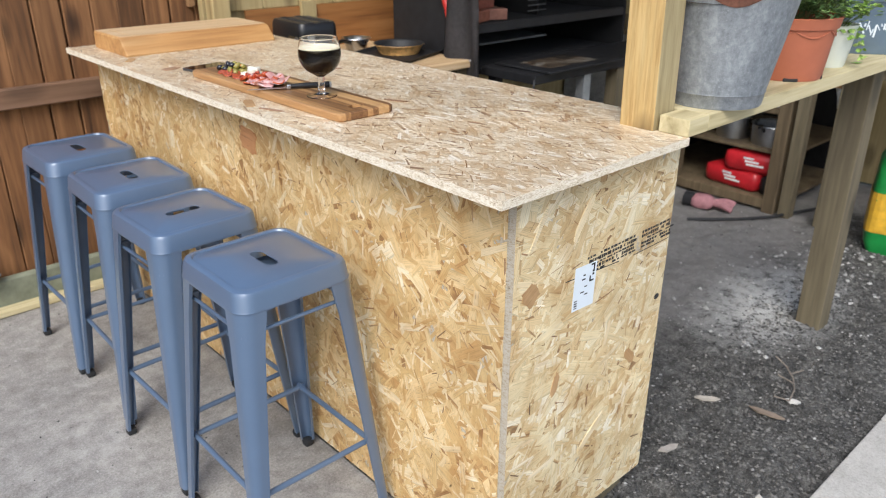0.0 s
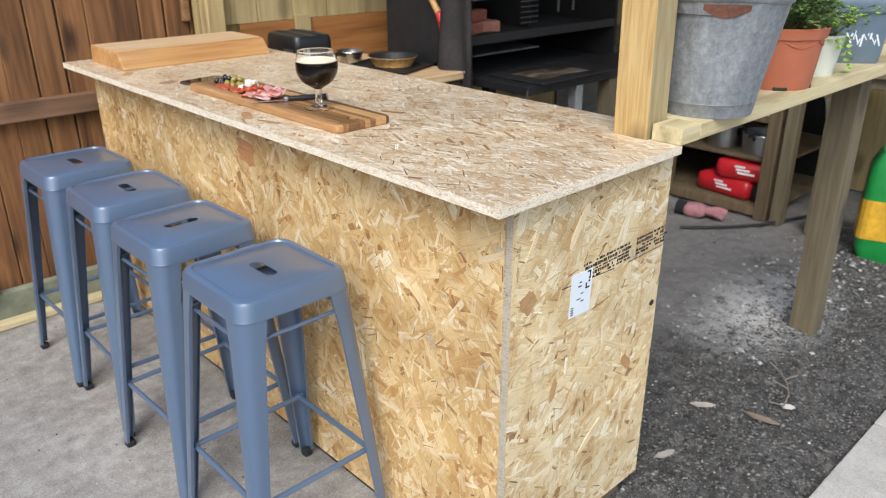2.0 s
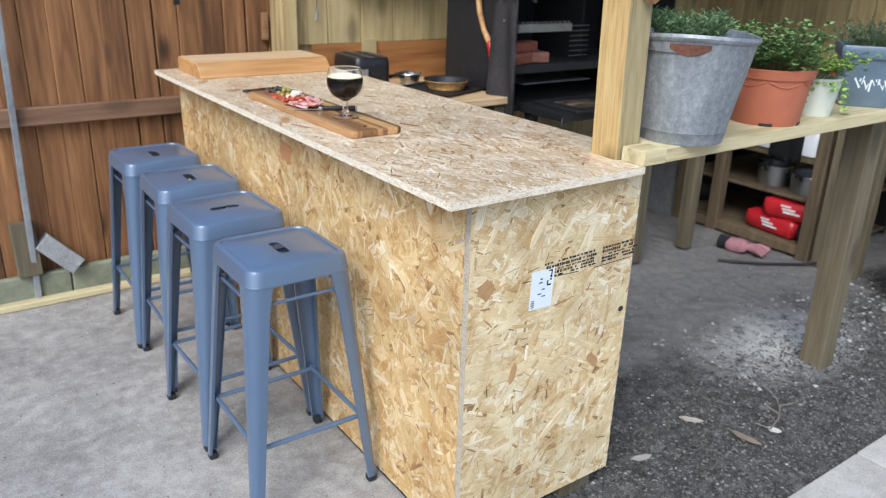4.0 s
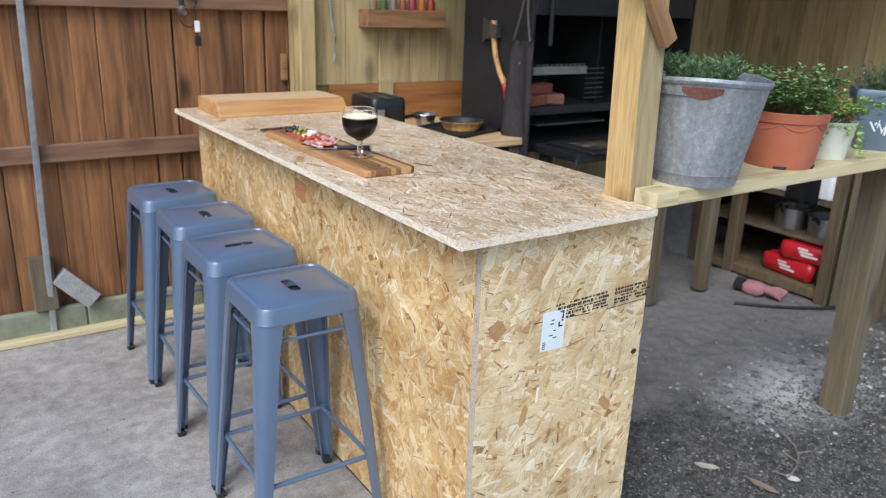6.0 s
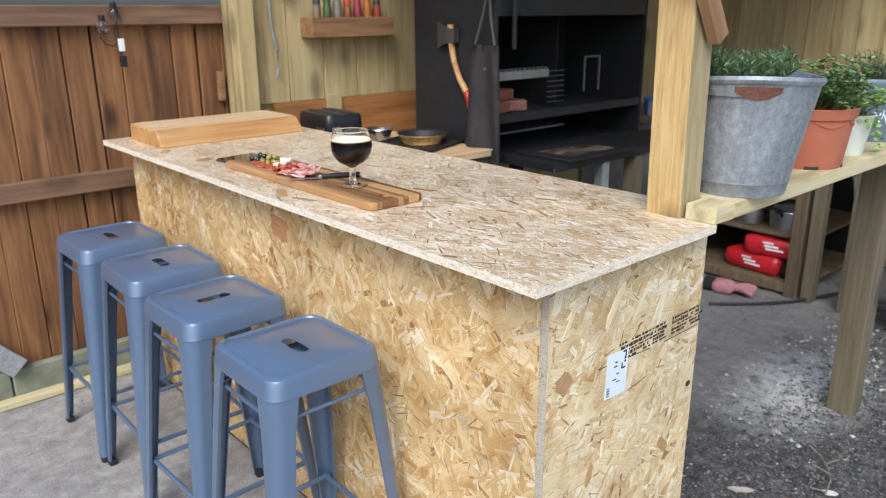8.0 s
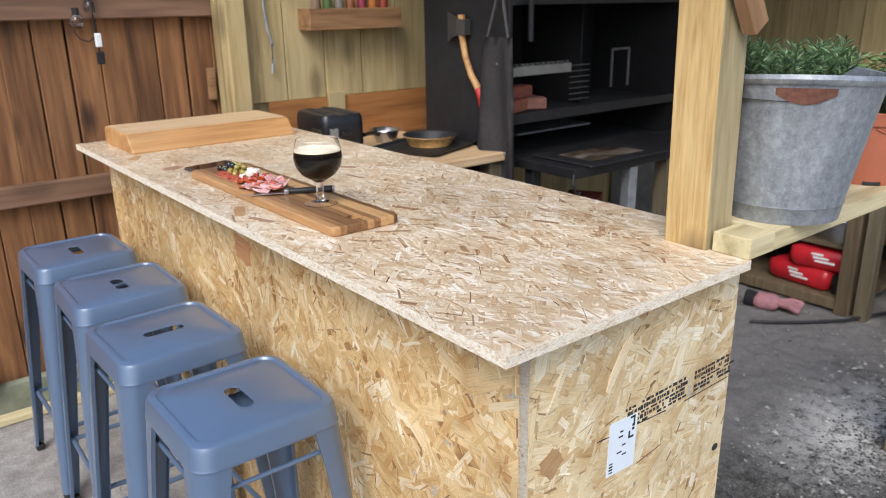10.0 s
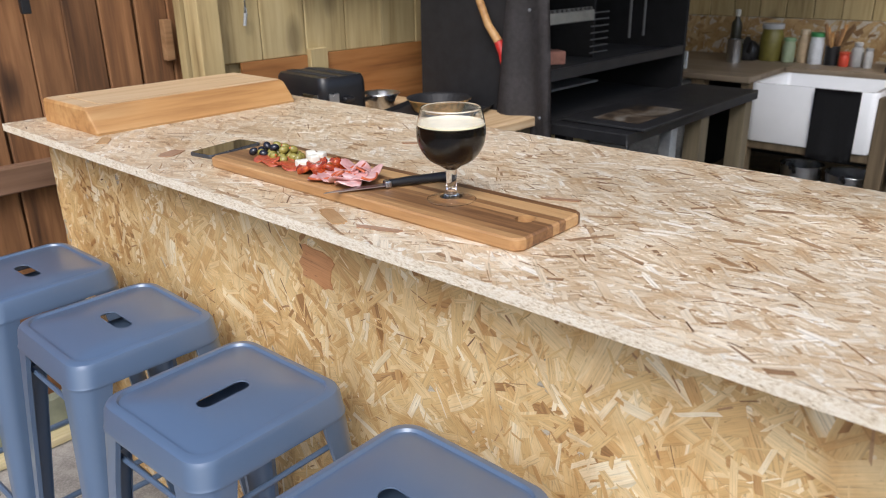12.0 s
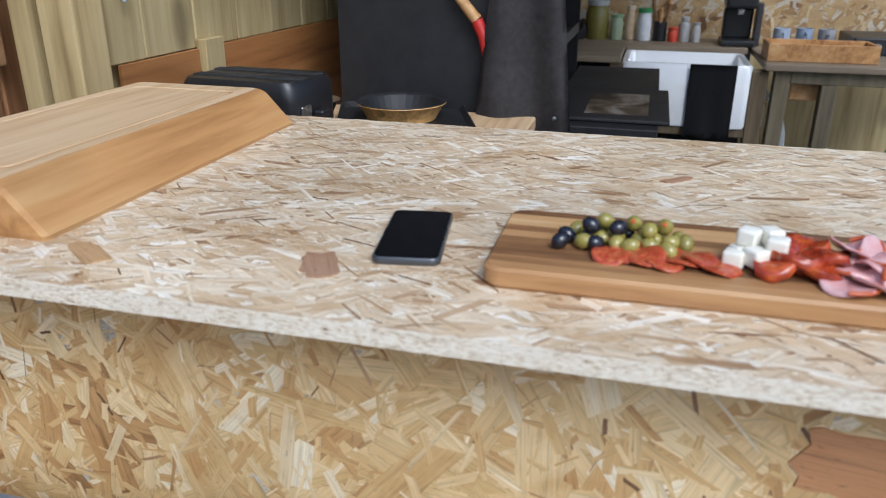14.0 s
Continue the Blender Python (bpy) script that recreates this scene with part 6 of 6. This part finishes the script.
rings = [[(x, y, z) for x, y in round_rect(s, s, 0.012, 4)] for s, z in ((0.150, 0.0), (0.156, 0.006), (0.184, 0.165), (0.186, 0.168), (0.206, 0.170), (0.211, 0.174), (0.215, 0.206), (0.211, 0.212), (0.196, 0.212), (0.190, 0.19), (0.18, 0.18))]
smooth(part("pot", loft(rings), GLAZE, blue), 35)
rg = random.Random(2)
for k in range(12):
    h_ = rg.uniform(0.008, 0.04)
    part("peeled_patch", boxed((rg.uniform(0.002, 0.006), 0.0016, h_), 0, 1, (-0.035 + 0.0085 * k, -0.0785 - 0.088 * (0.095 + 0.02 * math.sin(k)), 0.085 + 0.012 * math.sin(k * 1.1)), pose(0, 0, 0, 5, rg.uniform(-35, 35), 0)), PAPER, blue)
part("soil", loft([[(x, y, z) for x, y in round_rect(0.188, 0.188, 0.01, 3)] for z in (0.186, 0.198)]), SOIL, blue)
lv, stm = sprigs(9, 120, 0.1, 0.105, 0.75, 26, 0.011, 0.0038, 0.195, 0.085)
tagged(leaf_mesh("thyme", lv, THYME, blue), "dense dark thyme", kind="stuff")
stems_mesh(stm, 0.001, blue)

# ---- ground pieces ----
patio = tagged(part("patio", span(1.45, 9.0, -5.0, 0.925, -0.11, -0.03, 0.003), CONCRETE), "pale paved patio edge beside the soil", "pavement", kind="structure")
slab_me = None
for j in range(6):
    for i in range(8):
        if slab_me is None:
            ob = part("paving_slab", boxed((0.594, 0.594, 0.05), 0.006, 2), SLAB, patio)
            slab_me = ob.data
        else:
            ob = new("paving_slab", slab_me)
            ob.parent = patio
        ob.matrix_basis = pose(1.95 + 0.6 * i, 0.63 - 0.6 * j, -0.022 + 0.002 * ((i * 7 + j * 3) % 3))
STONE = foliage("grit", (0.014, 0.013, 0.012), (0.055, 0.052, 0.048), (0.18, 0.172, 0.16))
rg = np.random.RandomState(5)


def grit(name, count, x0, x1, y0, y1, size, label, dense, level=None):
    verts, faces = [], []
    made = 0
    while made < count:
        x, y = x0 + (x1 - x0) * rg.rand(), y0 + (y1 - y0) * rg.rand()
        if rg.rand() > dense(x, y):
            continue
        made += 1
        s = size * (0.3 + 1.7 * rg.rand() ** 3)
        k = len(verts)
        z = (-0.018 + lumps(x, y) if level is None else level) + s * 0.1
        a = rg.rand() * 6.28
        for dx, dy, dz in ((1, 0, 0), (0.2, 0.8, 0.1), (-0.8, 0.3, 0), (-0.4, -0.7, 0.05), (0.1, 0.05, 0.75), (0.5, -0.5, 0.1)):
            e, f = dx * s * (0.7 + 0.6 * rg.rand()), dy * s * (0.6 + 0.5 * rg.rand())
            verts.append((x + e * math.cos(a) - f * math.sin(a), y + e * math.sin(a) + f * math.cos(a), z + dz * s * (0.4 + 0.6 * rg.rand())))
        faces += [(k, k + 1, k + 4), (k + 1, k + 2, k + 4), (k + 2, k + 3, k + 4), (k + 3, k + 5, k + 4), (k + 5, k, k + 4)]
    me = bpy.data.meshes.new(name)
    me.from_pydata(verts, [], faces)
    me.materials.append(STONE)
    return tagged(new(name, me), label, "gravel", kind="stuff")


grit("grit", 34000, 1.5, 4.6, 0.9, 2.3, 0.0052, "loose dark grit, chippings and pale crumbs on the soil", lambda x, y: 1.0 if y < 1.5 else max(0.012, 0.5 - (y - 1.5) * 3.0))
PALE_STONE = foliage("pale_crumb", (0.16, 0.155, 0.15), (0.28, 0.27, 0.26), (0.46, 0.45, 0.43))
for_rubble = grit("rubble", 900, 2.9, 4.5, 1.2, 1.9, 0.009, "pale rubble crumbs round the bench leg", lambda x, y: math.exp(-((x - 3.6) ** 2 / 0.5 + (y - 1.55) ** 2 / 0.06)))
for_rubble.data.materials[0] = PALE_STONE
pale = grit("pale_crumb", 1500, 1.6, 4.4, 0.95, 2.2, 0.0045, "pale crumbs scattered over the dark soil", lambda x, y: 0.5)
pale.data.materials[0] = PALE_STONE
grit("edge_crumb", 900, 1.36, 1.50, 1.3, 2.2, 0.006, "soil crumbs along the foot of the bar", lambda x, y: 0.5)
crumbs = grit("patio_crumb", 420, 0.1, 1.36, 1.0, 3.5, 0.0035, "pale crumbs and shavings scattered on the patio", lambda x, y: 0.5, 0.0)
crumbs.data.materials[0] = PALE_STONE
grit("patio_grit", 700, -0.2, 1.38, 0.8, 3.55, 0.0028, "dark grit scattered on the patio", lambda x, y: 0.5, 0.0)
for i, (cx, cy, ln, a, c) in enumerate(((2.55, 1.377, 0.085, 35, (0.42, 0.38, 0.33)), (2.22, 1.322, 0.075, 70, (0.34, 0.31, 0.28)), (2.75, 1.17, 0.05, 20, (0.55, 0.53, 0.5)), (2.62, 1.2, 0.12, 5, (0.22, 0.17, 0.13)), (2.2, 1.02, 0.06, 110, (0.45, 0.42, 0.38)))):
    ch = part("wood_chip", loft([[(x, y, z) for x, y in ((-ln / 2, 0.004), (-ln * 0.2, -0.012), (ln * 0.3, -0.009), (ln / 2, 0.002), (ln * 0.2, 0.011), (-ln * 0.3, 0.010))] for z in (0.0, 0.006)]), plain("chip_" + str(i), c, 0.85))
    ch.matrix_basis = pose(cx, cy, -0.008, 4, -3, a - 90)
    tagged(ch, "pale splinter of wood lying on the soil", "wood chip", "wood chips on the soil")
twig = thing("twig", "thin dry forked twig on the soil", "twig", (2.84, 1.215, -0.004), 20)
TWIG = plain("dry_twig", (0.20, 0.17, 0.14), 0.9)
for pts in ([(-0.11, 0.0, 0.005), (-0.04, -0.01, 0.012), (0.04, 0.0, 0.008), (0.12, 0.03, 0.006)], [(-0.11, 0, 0.005), (-0.13, 0.05, 0.02)], [(0.0, -0.005, 0.01), (0.02, 0.05, 0.02)], [(0.1, 0.02, 0.008), (0.13, 0.07, 0.03)], [(0.06, 0.01, 0.01), (0.11, -0.03, 0.01)]):
    part("branch", tube(pts, 0.0028, 5), TWIG, twig)
